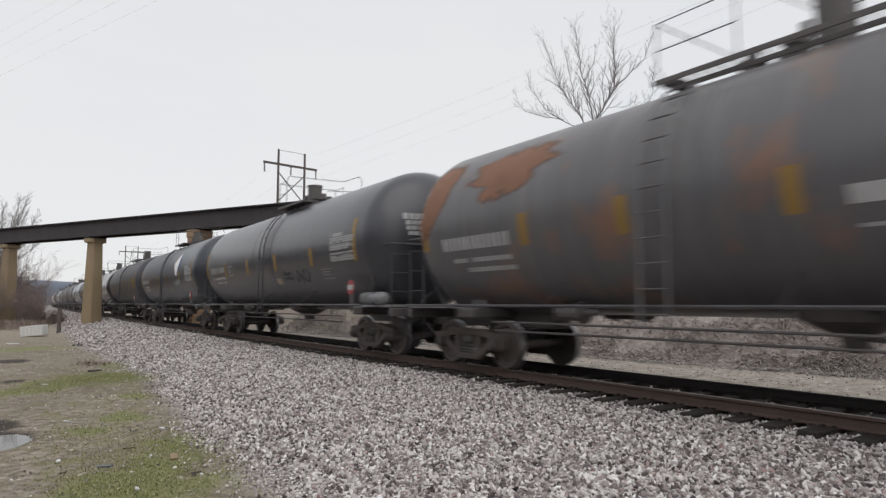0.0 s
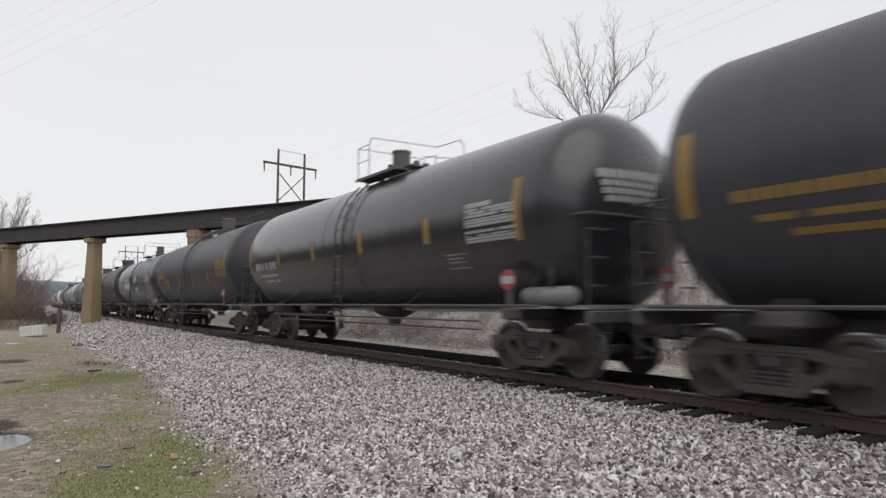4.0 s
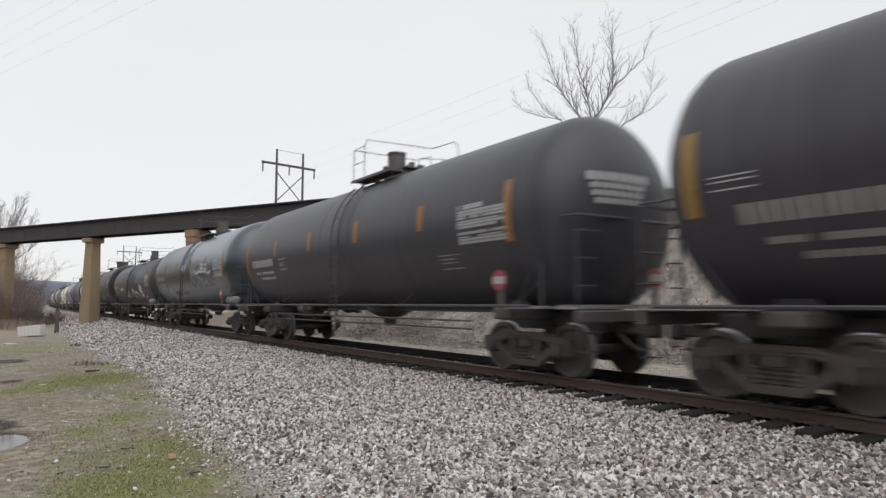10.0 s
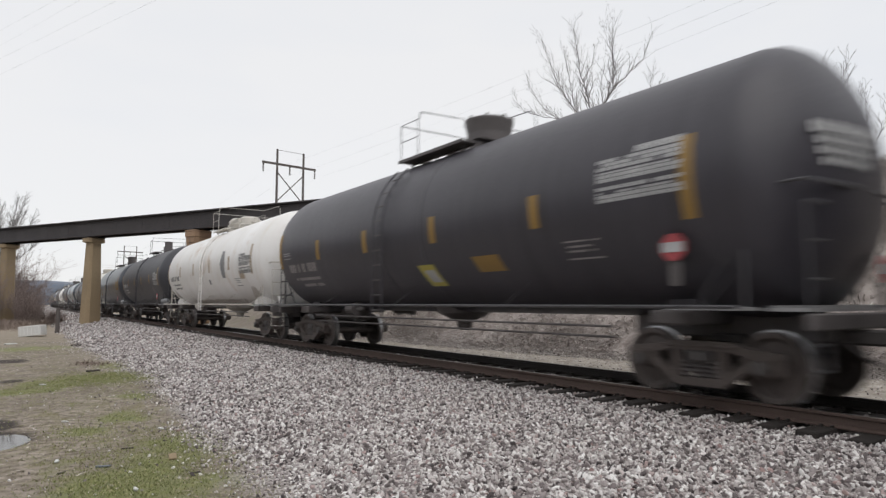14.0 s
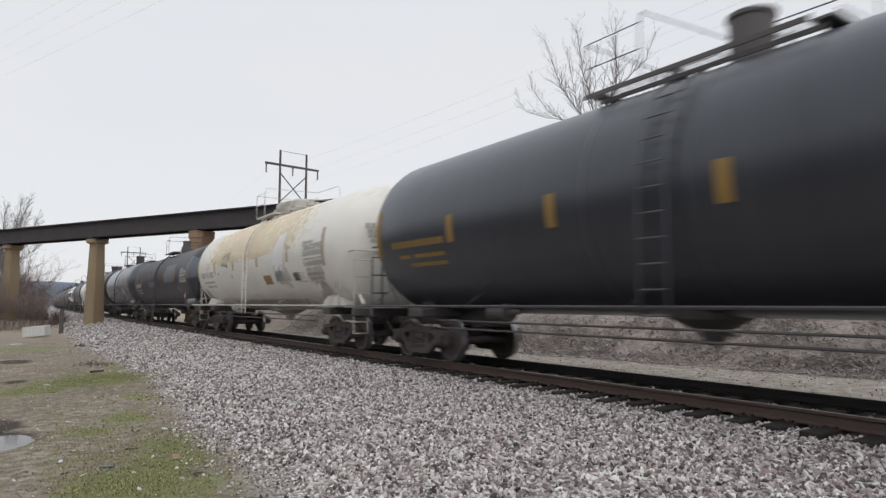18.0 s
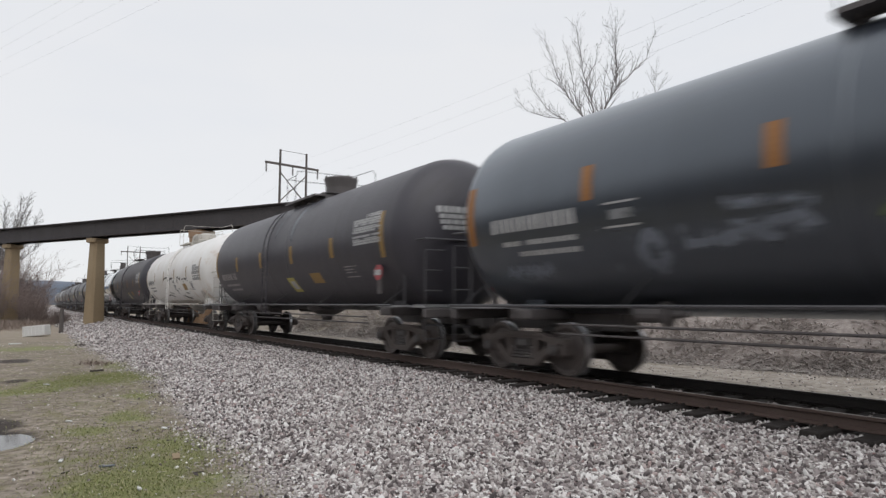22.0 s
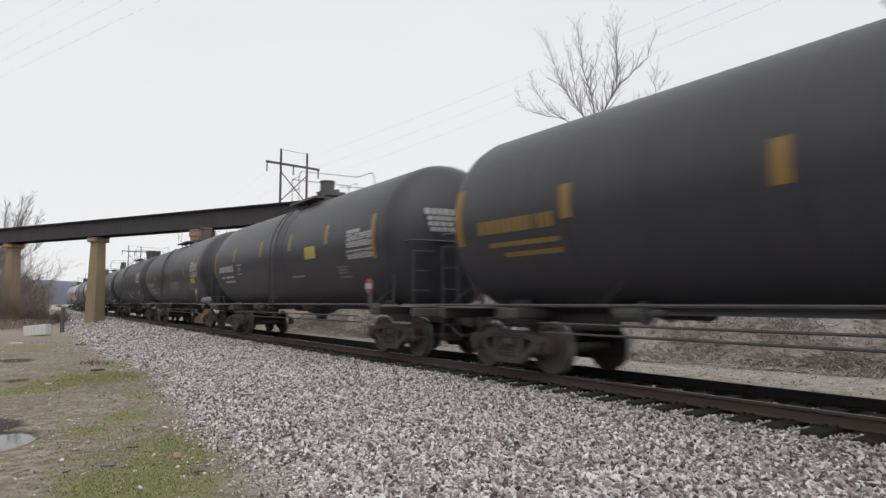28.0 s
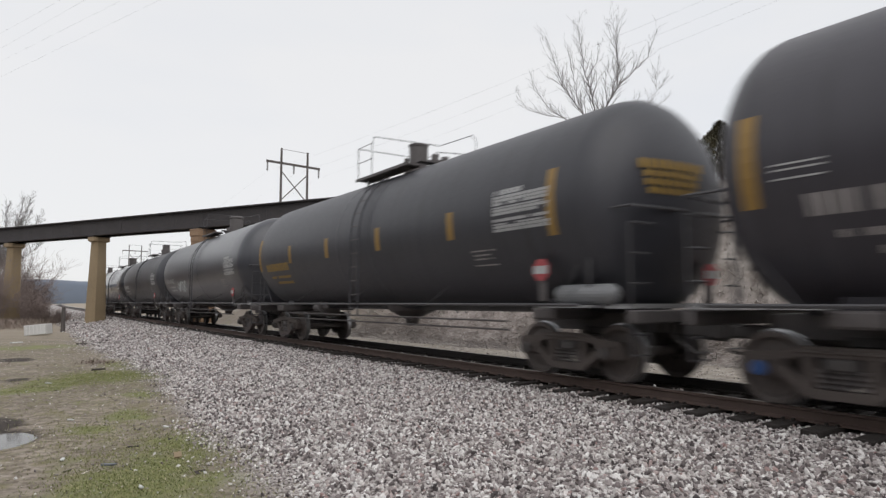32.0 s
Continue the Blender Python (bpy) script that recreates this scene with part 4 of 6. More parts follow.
def tank_car(style):
    """One car: length over couplers style['len']; x is forwards, the rail tops are at z 0."""
    L = style["len"]
    half = L / 2
    car = tagged(new("tank_car"), style["label"], "tank car", "tank cars of the train")
    car.empty_display_size = 0.5
    body = style["paint"]
    trim = style.get("trim", "iron")
    rail = style.get("rail", "pipe")
    SHELL["r"] = style.get("r", 1.82)
    SHELL["z"] = SHELL["r"] + 1.07
    head = 0.9
    th = half - 0.5 - head
    tank = link("tank", shared(("tank", round(L, 1)), lambda bm: lathe(bm, tank_profile(th, SHELL["r"], head), 56), body, True), car)
    tank.location = (0.15, 0, SHELL["z"])
    # weld seams and the girth bands
    for x in style.get("bands", (-0.9, 0.9)):
        b = link("weld_band", shared(("weld_band",), lambda bm: lathe(bm, [(-0.05, SHELL["r"] - 0.05), (-0.04, SHELL["r"] + 0.0025), (0.04, SHELL["r"] + 0.0025), (0.05, SHELL["r"] - 0.05)], 64), body, True), car)
        b.location = (x, 0, SHELL["z"])
    rows = []
    tc = half - 2.1
    for x in (-tc, tc):
        make_truck(car, x, rows, style)
    for s in (-1, 1):
        rot = 0 if s > 0 else 180
        for name, make, mat in (("stub_sill", make_sill, "iron"), ("body_bolster", make_body_bolster, "iron"), ("end_beam", make_end_beam, "iron"), ("end_deck", make_end_deck, "galvanised")):
            p = link(name, shared(name, make, mat), car)
            p.matrix_basis = pose(s * (half - 1.5) if name.startswith("end") else s * tc, 0, 0, 0, 0, rot)
            if name == "end_deck":
                for x in np.linspace(0.62, 1.02, 6):
                    link("deck_slat", shared("deck_slat", make_slat, "galvanised"), p).location = (x, 0, 0)
        for t in (-1, 1):
            for name, make in (("end_handrail", make_end_rail), ("corner_iron", make_corner_iron), ("rail_brace", make_end_brace)):
                p = link(name, shared(name, make, rail), car)
                p.matrix_basis = pose(s * (half - 1.5), 0, 0, 0, 0, rot) @ Matrix.Diagonal((1, t, 1, 1))
        for y in (-0.92, 0.92):
            p = link("saddle_plate", shared("saddle_plate", make_saddle, body), car)
            p.matrix_basis = pose(s * tc, y, 0, 0, 0, rot)
        for y in (-1.52, 1.52):
            p = link("side_step", shared("side_step", make_side_step, "galvanised"), car)
            p.location = (s * (half - 1.62), y, 0)
            if rail != "pipe":
                link("saddle_pad", shared("saddle_pad", make_pad, body), car).location = (s * tc, y * 0.72, 0)
                p = link("head_stay", shared("head_stay", make_stay, body), car)
                p.matrix_basis = pose(s * (half - 0.75), y * 0.66, 0, 0, 0, rot)
        c = link("coupler", shared("coupler", make_coupler, "cast_grey"), car)
        c.matrix_basis = pose(s * half, 0, 0, 0, 0, rot)
        h = link("side_handrail", shared(("side_handrail", round(L, 1)), lambda bm: handrail(bm, half), rail), car)
        h.matrix_basis = pose(0, 0, 0, 0, 0, rot)
        ld = ladder(car, trim if rail == "pipe" else rail, body)
        ld.matrix_basis = pose(style.get("lad", 0.4) * (1 if s > 0 else -1), 0, 0, 0, 0, 0 if s > 0 else 180)
    bw = link("brake_wheel", shared("brake_wheel", make_brake_wheel, trim), car)
    bw.location = (-half + 0.36, 0.75, 2.0)
    pl = style.get("plat", 2.1)
    px = style.get("plat_x", 0.78 if pl < 3 else 1.0)
    link("platform", shared(("platform", pl), lambda bm: make_platform(bm, pl), trim if rail == "pipe" else rail), car).location = (px, 0, 0)
    for i, (pts, r) in enumerate(railing_pieces(pl)):
        link("platform_rail", shared(("platform_rail", pl, i), lambda bm: pipe(bm, pts, r), rail), car).location = (px, 0, 0)
    dome = style.get("dome", "low")
    link("manway", shared(("manway", dome), make_dome(dome), style.get("dome_mat", trim)), car).location = (style.get("dome_x", 0.95 if dome != "low" else 0.3), 0, 0)
    v = link("relief_valve", shared("relief_valve", make_valve, trim), car)
    v.location = (style.get("valve_x", -0.5 if dome != "low" else 1.1), 0, 0)
    link("bottom_outlet", shared("bottom_outlet", make_outlet, trim), car)
    rs = link("air_reservoir", shared("air_reservoir", make_reservoir, "reservoir" if style.get("res", 0) else trim), car)
    rs.location = (half - 1.3 if style.get("res", 0) else -half + 4.6, -1.42 if style.get("res", 0) else 0.9, 1.4 if style.get("res", 0) else 1.12)
    cy = link("brake_cylinder", shared("brake_cylinder", make_cylinder, trim), car)
    cy.location = (-half + 5.0, -0.95, 1.12)
    for z, y in ((0.93, -1.35), (0.77, -1.3)):
        b = link("brake_pipe", shared(("brake_pipe", round(L, 1)), lambda bm: rod(bm, (-half + 3.3, 0, 0), (half - 3.3, 0, 0), 0.019), "iron"), car)
        b.location = (0, y, z)
    # reflector strips
    mk = style.get("marks", "yellow")
    if mk:
        for x in (-half + 1.6, half - 1.62):
            link("reflector", shared(("reflector", "tall"), lambda bm: tank_patch(bm, -0.1, 0.1, 2.34, 3.42), mk), car).location = (x - 0.05, 0, 0)
        for x in style.get("mark_x", (-4.4, -1.6, 1.35, 4.35)):
            mz = style.get("mz", 2.76)
            link("reflector", shared(("reflector", mz), lambda bm: tank_patch(bm, -0.11, 0.11, mz - 0.27, mz + 0.27), mk), car).location = (x, 0, 0)
    # stencils
    low = -0.3 if SHELL["r"] < 1.78 else style.get("low", -0.32)
    st = style.get("stencil", "stencil")
    nz = style.get("nz", 2.3)
    tn = link("car_number", shared(("car_number", nz, style.get("small", 0), style.get("seed", 1) % 3), make_letters(
        ((-1.2, 0.8, nz, nz + (0.14 if style.get("small") else 0.24), 0.15), (-0.95, 0.8, nz - 0.24, nz - 0.16, 0.16), (-0.6, 0.8, nz - 0.42, nz - 0.34, 0.14)), style.get("seed", 1) % 3), style.get("number", st)), car)
    tn.location = (-half + 3.35, 0, 0)
    head_at = -0.05 if style.get("low") == 0.0 else -0.7
    tp = link("capacity_panel", shared(("capacity_panel", low, head_at, style.get("seed", 1) % 2), make_letters(
        [(-0.7, 0.7 - 0.12 * (i % 5 == 2), 2.71 + low + i * 0.058, 2.71 + low + i * 0.058 + (0.03 if i in (2, 7) else 0.05), 0.12) for i in range(11) if i != 4]
        + [(head_at, head_at + 0.75, 3.36 + low, 3.45 + low, 0.09)], 5 + style.get("seed", 1) % 2), st), car)
    tp.location = (half - 2.42, 0, 0)
    td = link("data_panel", shared("data_panel", make_letters(((-0.35, 0.35, 2.21, 2.235, 0.8), (-0.3, 0.2, 2.13, 2.16, 0.1), (-0.3, 0.25, 2.06, 2.09, 0.1), (-0.35, 0.35, 1.95, 1.975, 0.8), (-0.36, -0.345, 1.95, 2.235, 0.1), (0.345, 0.36, 1.95, 2.235, 0.1)), 3), "stencil_dim" if st == "stencil" else st), car)
    td.location = (half - 3.58, 0, 0)
    hp = link("end_number", shared("end_number", make_end_number, style.get("end", st)), car)
    hp.location = (th + 0.2, 0, 0.2)
    for ob in (tn, tp, td, hp):
        tagged(ob, kind="stuff")
    # warning signs on their brackets near the leading end
    signs = ((half - (1.95 if low == 0 else 2.0), -SHELL["r"] + 0.1, 2.0 + low, 0, 0, 0), (half - 0.42, 0.55, 1.72, 0, 0, 90))
    for at in signs if style.get("sign", 1) else ():
        sg = link("warning_sign", shared("warning_sign", make_sign, "red"), car, "red and white warning sign")
        sg.matrix_basis = pose(*at)
        link("sign_band", shared("sign_band", lambda bm: box(bm, (0, -0.016, 0), (0.32, 0.004, 0.13)), "stencil"), sg, "white band across the sign")
        link("sign_post", shared("sign_post", lambda bm: box(bm, (0, 0.035, -0.2), (0.14, 0.04, 0.6)), trim), sg)
    for extra in style.get("extras", ()):
        name, mat, make, x = extra
        bm = bmesh.new()
        make(bm)
        part(name, bm, M[mat], car, smooth=True).location = (x, 0, 0)
    return car, rows


def handrail(bm, half):
    z = 1.23
    y = -SHELL["r"] - 0.1
    pipe(bm, [(-half + 1.0, y, z), (half - 1.0, y, z)], 0.026)
    n = 5
    for i in range(n):
        x = -half + 1.4 + (2 * half - 2.8) * i / (n - 1)
        rod(bm, (x, y, z), (x, -SHELL["r"] * 0.72, z + 0.42), 0.009, seg=5)


def make_sign(bm):
    pts = [(0.19 * math.cos(math.pi / 8 + i * math.pi / 4), 0.19 * math.sin(math.pi / 8 + i * math.pi / 4)) for i in range(8)]
    extrude_outline(bm, pts, -0.012, 0.012)


def head_panel(bm):
    """A repainted square that wraps from the side of the long car round its leading head."""
    n = 8
    grid = []
    for i in range(n + 1):
        row = []
        for k in range(n + 1):
            x, w = 8.56 + 1.0 * k / n, radians(-6 + 40 * i / n)
            r = (SHELL["r"] + 0.008) * math.sqrt(1 - (max(x - 8.75, 0) / 0.91) ** 2)
            row.append(bm.verts.new((x, -r * math.cos(w), SHELL["z"] + r * math.sin(w))))
        grid.append(row)
    for i in range(n):
        for k in range(n):
            bm.faces.new((grid[i][k], grid[i][k + 1], grid[i + 1][k + 1], grid[i + 1][k]))


def make_end_number(bm):
    """Stencils on the leading head of the tank."""
    rng = random.Random(9)
    for row, (z, h, w) in enumerate(((3.12, 0.15, 0.72), (2.99, 0.1, 0.66), (2.86, 0.1, 0.64), (2.73, 0.1, 0.58), (2.0, 0.06, 0.6), (1.88, 0.06, 0.6), (1.76, 0.06, 0.45))):
        y = -w - 0.35
        while y < w - 0.5:
            b = rng.uniform(0.12, 0.2)
            vs = []
            for yy, zz in ((y, z), (y + b * 0.8, z), (y + b * 0.8, z + h), (y, z + h)):
                q = min(math.hypot(yy, zz - SHELL["z"]) / SHELL["r"], 0.99)
                vs.append(bm.verts.new((0.85 * math.sqrt(1 - q * q) + 0.012, yy, zz)))
            bm.faces.new(vs)
            y += b


LEMON = ("hazard_sticker", "sticker", lambda bm: tank_patch(bm, -0.29, 0.29, 1.64, 2.08, -0.16), 0.9)
LEMON_IN = ("sticker_label", "stencil", lambda bm: tank_patch(bm, -0.14, 0.22, 1.72, 1.97, -0.1, lift=0.009), 0.9)
PLATE = ("hazard_placard", "yellow", lambda bm: tank_patch(bm, -0.38, 0.38, 1.86, 2.15, -0.1), 2.9)
REAR_LINES = [rect("panel_line", "stencil", -7.0, -6.45, 2.62 + k, 2.64 + k) for k in (0, 0.1, 0.16)]
NUMBER_BOX = [rect("panel_line", "stencil", -4.1, -3.5, 2.36 + k, 2.39 + k) for k in (0, 0.34)] + [rect("panel_line", "spray_grey", -4.0, -3.6, 2.48, 2.62)]
OLD = dict(r=1.86, low=0.0, plat=2.6, plat_x=0.1, paint="black_brown", lad=-0.7, dome="flared", marks="yellow", stencil="stencil", number="stencil_dim", nz=2.2, extras=[LEMON, LEMON_IN, PLATE, *REAR_LINES],
           label="dusty black rail tank car with yellow reflectors and a lemon sticker")
STD = dict(paint="black_old", label="weathered black rail tank car with yellow reflectors")


def style_of(base, **more):
    d = dict(base)
    d.update(more)
    return d


PALE = dict(plat=3.2, plat_x=0.47, valve_x=1.95, dome_x=-0.23, trim="pipe_white", rail="pipe_white", dome="twin", dome_mat="pipe_white", marks="tan", stencil="stencil_dark", end="stencil_grey", sign=0, mz=2.86, nz=2.42)
STAINS = [field("rust_stain", "rust_stain", (1.3, 5.3, 7.0), (1.6, 5.9, 7.05), (2.0, 6.4, 6.85)), field("rust_stain", "rust_stain", (1.3, -7.0, -5.9), (1.6, -7.1, -6.2), (2.1, -6.8, -6.5)),
          field("belly_grime", "rust_stain", (1.16, -5.4, 5.6), (1.3, -5.6, 5.8), (1.5, -5.0, 5.2)), field("rust_stain", "rust_stain", (2.0, -0.15, 0.1), (3.2, -0.3, 0.2), (4.5, -0.3, 0.3))]
STYLES = {
    0: style_of(STD, r=1.75, plat=4.1, plat_x=0.0, lad=-1.6, dome_x=0.0, valve_x=-1.15, mark_x=(-4.28, -2.21, 0.13, 2.5, 4.3), paint="grey_rust", dome="low", mz=2.53, nz=2.3,
                extras=[field("rust_patch", "rust_patch", (3.05, -5.3, -5.1), (3.2, -5.7, -4.4), (3.4, -5.5, -3.9), (3.55, -6.1, -4.0), (3.7, -5.9, -3.4), (3.9, -6.1, -3.8), (4.0, -5.5, -3.6), (4.15, -5.0, -4.2)), field("rust_patch", "rust_patch", (2.4, -7.55, -7.3), (3.2, -7.5, -6.6), (3.9, -7.4, -6.3), (4.2, -7.2, -6.5)), rect("stencil_line", "stencil", 0.7, 2.2, 2.3, 2.5), rect("stencil_line", "stencil", 0.75, 2.0, 2.06, 2.1)], label="grey rail tank car blotched with orange rust"),
    1: style_of(STD, res=1, plat=2.3, paint="grey", mz=2.6, nz=2.5, label="dull grey rail tank car with faint graffiti",
                extras=[*NUMBER_BOX, *tag("spray_faint", (wave(1.9, 2.6, 2.0, 2.3, 3, 1), 0.06), (wave(2.9, 4.0, 1.9, 2.3, 3, 3, 0.6), 0.07)),
                        rect("hazard_placard", "tan", 1.1, 1.55, 1.9, 2.08)]),
    2: style_of(STD, plat=2.3, paint="black_sheen", mz=2.6, nz=2.5, label="blue-black rail tank car with a white and blue painted shape",
                extras=[field("graffiti", "spray_pale_white", (2.74, 3.48, 3.9), (3.38, 3.05, 4.2), (3.93, 3.9, 4.0)),
                        field("graffiti", "spray_blue", (2.86, 3.94, 4.03), (3.37, 4.2, 4.52), (3.93, 4.0, 4.06)),
                        rect("painted_panel", "spray_grey", 3.17, 4.5, 2.12, 2.5), rect("hazard_placard", "tan", 1.55, 1.8, 1.95, 2.1)]),
    3: style_of(STD, plat=4.0, r=1.85, small=1, paint="black_old", stencil="stencil_yellow", dome="low", nz=2.45, label="black rail tank car with yellow stencils and reflectors"),
    4: style_of(STD, res=1, paint="black_gloss", dome="low", nz=2.4, label="glossy black rail tank car with white stencils"),
    5: style_of(STD, plat=4.4, r=1.84, paint="black_new", stencil="stencil_yellow", dome="drum", mz=2.34, nz=2.62, label="clean black rail tank car with yellow lettering blocks",
                extras=[rect("name_block", "stencil_yellow", -6.5, -5.5, 2.98, 3.06), rect("name_bar", "stencil_yellow", -4.72, -4.4, 2.05, 2.6, -0.25)]),
    6: style_of(STD, res=1, plat=1.9, paint="blue_black", marks="orange", dome="low", mz=3.1, nz=2.5, label="blue-black rail tank car with pale graffiti along its side",
                extras=[*tag("spray_white", (zig(-4.04, -0.95, 2.23, 2.85, 11), 0.1), ([(-3.58, 2.76), (-2.74, 2.94), (-2.14, 2.96), (-2.46, 2.23), (-1.6, 2.66), (-1.55, 2.1), (-1.0, 2.45), (-0.52, 2.18)], 0.11), ([(-4.36, 2.16), (-2.98, 2.44), (-2.17, 2.01), (-1.18, 2.31)], 0.08), (zig(1.13, 1.78, 2.71, 3.19, 3), 0.14), (zig(1.41, 2.18, 2.15, 2.39, 3), 0.16), (zig(1.48, 2.15, 1.85, 1.99, 3), 0.12)),
                         *tag("spray_teal", (zig(-4.01, -1.61, 1.91, 2.24, 9), 0.12)),
                         *tag("spray_grey", ([(3.12, 1.75), (2.63, 1.78), (2.46, 2.04), (2.57, 2.37), (2.89, 2.5), (3.25, 2.45)], 0.12), ([(2.98, 2.32), (3.38, 2.28), (3.65, 2.05), (3.55, 1.6)], 0.12), ([(3.45, 2.45), (3.9, 2.45), (4.2, 2.48)], 0.11), ([(4.2, 2.45), (4.34, 2.23)], 0.12), ([(4.35, 2.29), (4.7, 2.3), (4.94, 2.07), (4.8, 1.6), (4.51, 1.24)], 0.13))]),
    7: style_of(OLD, marks="orange", seed=2, label="dusty black rail tank car with orange reflectors and a lemon sticker"),
    8: style_of(OLD, seed=3),
    9: style_of(STD, paint="black_old", marks="orange", mz=3.05, nz=2.5, extras=[rect("panel_line", "stencil", -4.1, -3.5, 2.66, 2.69), rect("panel_line", "stencil", -4.1, -3.5, 2.34, 2.37), rect("panel_line", "spray_grey", -4.05, -3.55, 2.45, 2.57)], label="black rail tank car with orange reflectors and white stencils"),
    10: style_of(STD, res=1, plat=2.6, paint="blue_black", mz=3.1, nz=2.5, label="blue-black rail tank car covered in white and teal graffiti",
                 extras=[*tag("spray_teal", (zig(-0.35, 1.3, 3.23, 3.79, 6), 0.2)),
                         *tag("spray_white", (zig(-0.21, 0.59, 2.9, 3.14, 3), 0.12), ([(1.42, 3.0), (1.73, 2.74), (2.16, 3.25), (2.27, 2.68), (2.69, 3.16)], 0.14), ([(2.41, 2.66), (2.96, 3.12), (2.87, 2.67), (3.38, 3.11)], 0.15), ([(3.03, 2.62), (3.53, 3.12), (3.51, 2.69)], 0.1), ([(3.63, 2.67), (3.76, 3.04), (4.16, 3.04)], 0.14), ([(3.65, 2.85), (4.19, 2.88)], 0.1), ([(3.67, 2.63), (4.31, 2.67)], 0.1), ([(4.23, 2.59), (4.39, 2.94), (4.65, 2.98)], 0.12), ([(4.41, 2.76), (4.7, 2.8), (4.55, 2.58)], 0.1), ([(4.68, 2.61), (5.03, 2.59), (5.38, 2.72)], 0.1), ([(2.41, 2.63), (3.29, 2.71), (4.24, 2.68), (4.86, 2.62)], 0.06), (zig(-4.39, -3.54, 1.79, 2, 3), 0.12)),
                         *tag("spray_grey", ([(-0.27, 2.16), (0.13, 2.69), (0.27, 2.16)], 0.1), ([(0.53, 2.07), (0.75, 2.63), (1.25, 2.5), (0.8, 2.36)], 0.09), (ring(2.05, 2.36, 0.35, 0.28), 0.09), (ring(3, 2.28, 0.29, 0.25), 0.09), ([(3.29, 2.47), (3.53, 2.35), (4.1, 2.32)], 0.09), (ring(4.96, 2.37, 0.42, 0.20)[1:16], 0.1), ([(5.29, 2.25), (5.67, 2.33)], 0.07), ([(3.8, 2.06), (4.72, 2.06), (5.61, 2.1)], 0.05), (zig(-4.64, -4.1, 2.05, 2.27, 3), 0.14)),
                         *tag("spray_tan", (zig(-3.04, -1.5, 1.67, 1.9, 6), 0.12), (zig(-1.13, 0.11, 1.72, 1.88, 4), 0.08)),
                         rect("panel_line", "stencil", -4.1, -3.45, 2.72, 2.75),
                         rect("panel_line", "stencil", -4.1, -3.45, 2.4, 2.43)]),
    11: style_of(STD, res=1, r=1.7, plat=2.3, paint="black_old", mz=2.4, mark_x=(-5.5, -2.85, -0.95, 1.2, 4.42), nz=2.4, label="long black rail tank car with a grey-blue repainted panel",
                 extras=[rect("repaint_panel", "patch", 2.85, 6.3, 2.62, 3.58, -0.5),
                         *tag("spray_white", ([(-4.49, 2.31), (-3.73, 2.38), (-2.82, 2.38)], 0.14), ([(-2.2, 2.25), (-1.96, 1.95), (-1.29, 1.81), (-0.86, 2.09)], 0.07), ([(-1.05, 2.06), (-0.52, 1.98)], 0.06), (zig(1.24, 1.59, 2.05, 2.33, 3), 0.1), ([(1.41, 2.11), (2.06, 2.2), (2.55, 2.24)], 0.07), ([(1.52, 1.98), (2.56, 2.06)], 0.06), ([(1.49, 1.78), (2.07, 1.74), (2.44, 1.78)], 0.06), ([(2.07, 2.24), (2.49, 2.23), (2.41, 1.78)], 0.07), (zig(2.71, 3.33, 1.97, 2.05, 3), 0.09), ([(3.16, 1.99), (3.71, 1.85), (4.18, 1.7)], 0.1), ([(3.36, 1.79), (3.93, 1.78)], 0.07)),
                         *tag("spray_grey", (zig(1.45, 2.45, 1.78, 2.18, 4), 0.13)),
                         *tag("spray_white", (zig(4.55, 5.5, 2.0, 2.5, 3), 0.16), (ring(5.05, 2.1, 0.5, 0.3)[8:19], 0.12), ([(4.6, 2.35), (5.4, 2.5)], 0.1))]),
    12: style_of(OLD, seed=4),
    13: style_of(STD, **PALE, paint="white", label="white rail tank car with rust stains under its fittings",
                 extras=[field("dark_patch", "stencil_dark", (2.3, 3.3, 3.7), (2.9, 3.1, 3.8), (3.4, 3.3, 3.6)), rect("data_plate", "stencil_dark", 1.0, 1.3, 2.1, 2.3), rect("hazard_placard", "tan", 5.6, 6.2, 2.2, 2.5), *STAINS]),
    14: style_of(STD, res=1, r=1.85, paint="black_new", dome="low", mz=2.8, nz=2.45, label="plain black rail tank car with white stencils"),
    15: style_of(STD, plat=3.6, plat_x=0.3, dome_x=0.8, res=1, r=1.85, paint="black_sheen", small=1, stencil="stencil_yellow", dome="drum", nz=2.5, label="black rail tank car with yellow lettering blocks"),
    16: style_of({**STD, **PALE}, stencil="stencil_grey", paint="cream", label="cream rail tank car with yellowed top and grey graffiti",
                 extras=[*tag("spray_grey", ([(-4.5, 3.07), (-4.27, 2.51)], 0.09), ([(-3.81, 2.49), (-3.2, 3.16), (-2.08, 3.32)], 0.09), ([(-3.31, 2.96), (-2.48, 2.83), (-1.86, 2.32)], 0.1), ([(-3.0, 3.28), (-2.54, 2.54)], 0.09), ([(-2.57, 3.1), (-2.06, 3.12)], 0.1), (zig(3.02, 3.68, 1.99, 2.38, 3), 0.09)),
                         *tag("spray_pale", (zig(3.41, 4.27, 1.88, 2.38, 3), 0.2), (zig(5.83, 6.92, 1.87, 2.3, 4), 0.22)),
                         rect("hazard_placard", "yellow", 1.8, 2.56, 1.95, 2.25),
                         rect("data_plate", "pipe", 4.65, 5.1, 2.0, 2.25),
                         field("faded_shape", "spray_pale_white", (2.35, 3.0, 4.1), (3.0, 3.05, 4.15), (3.45, 3.4, 4.15), (3.58, 3.9, 4.1), lift=0.012),
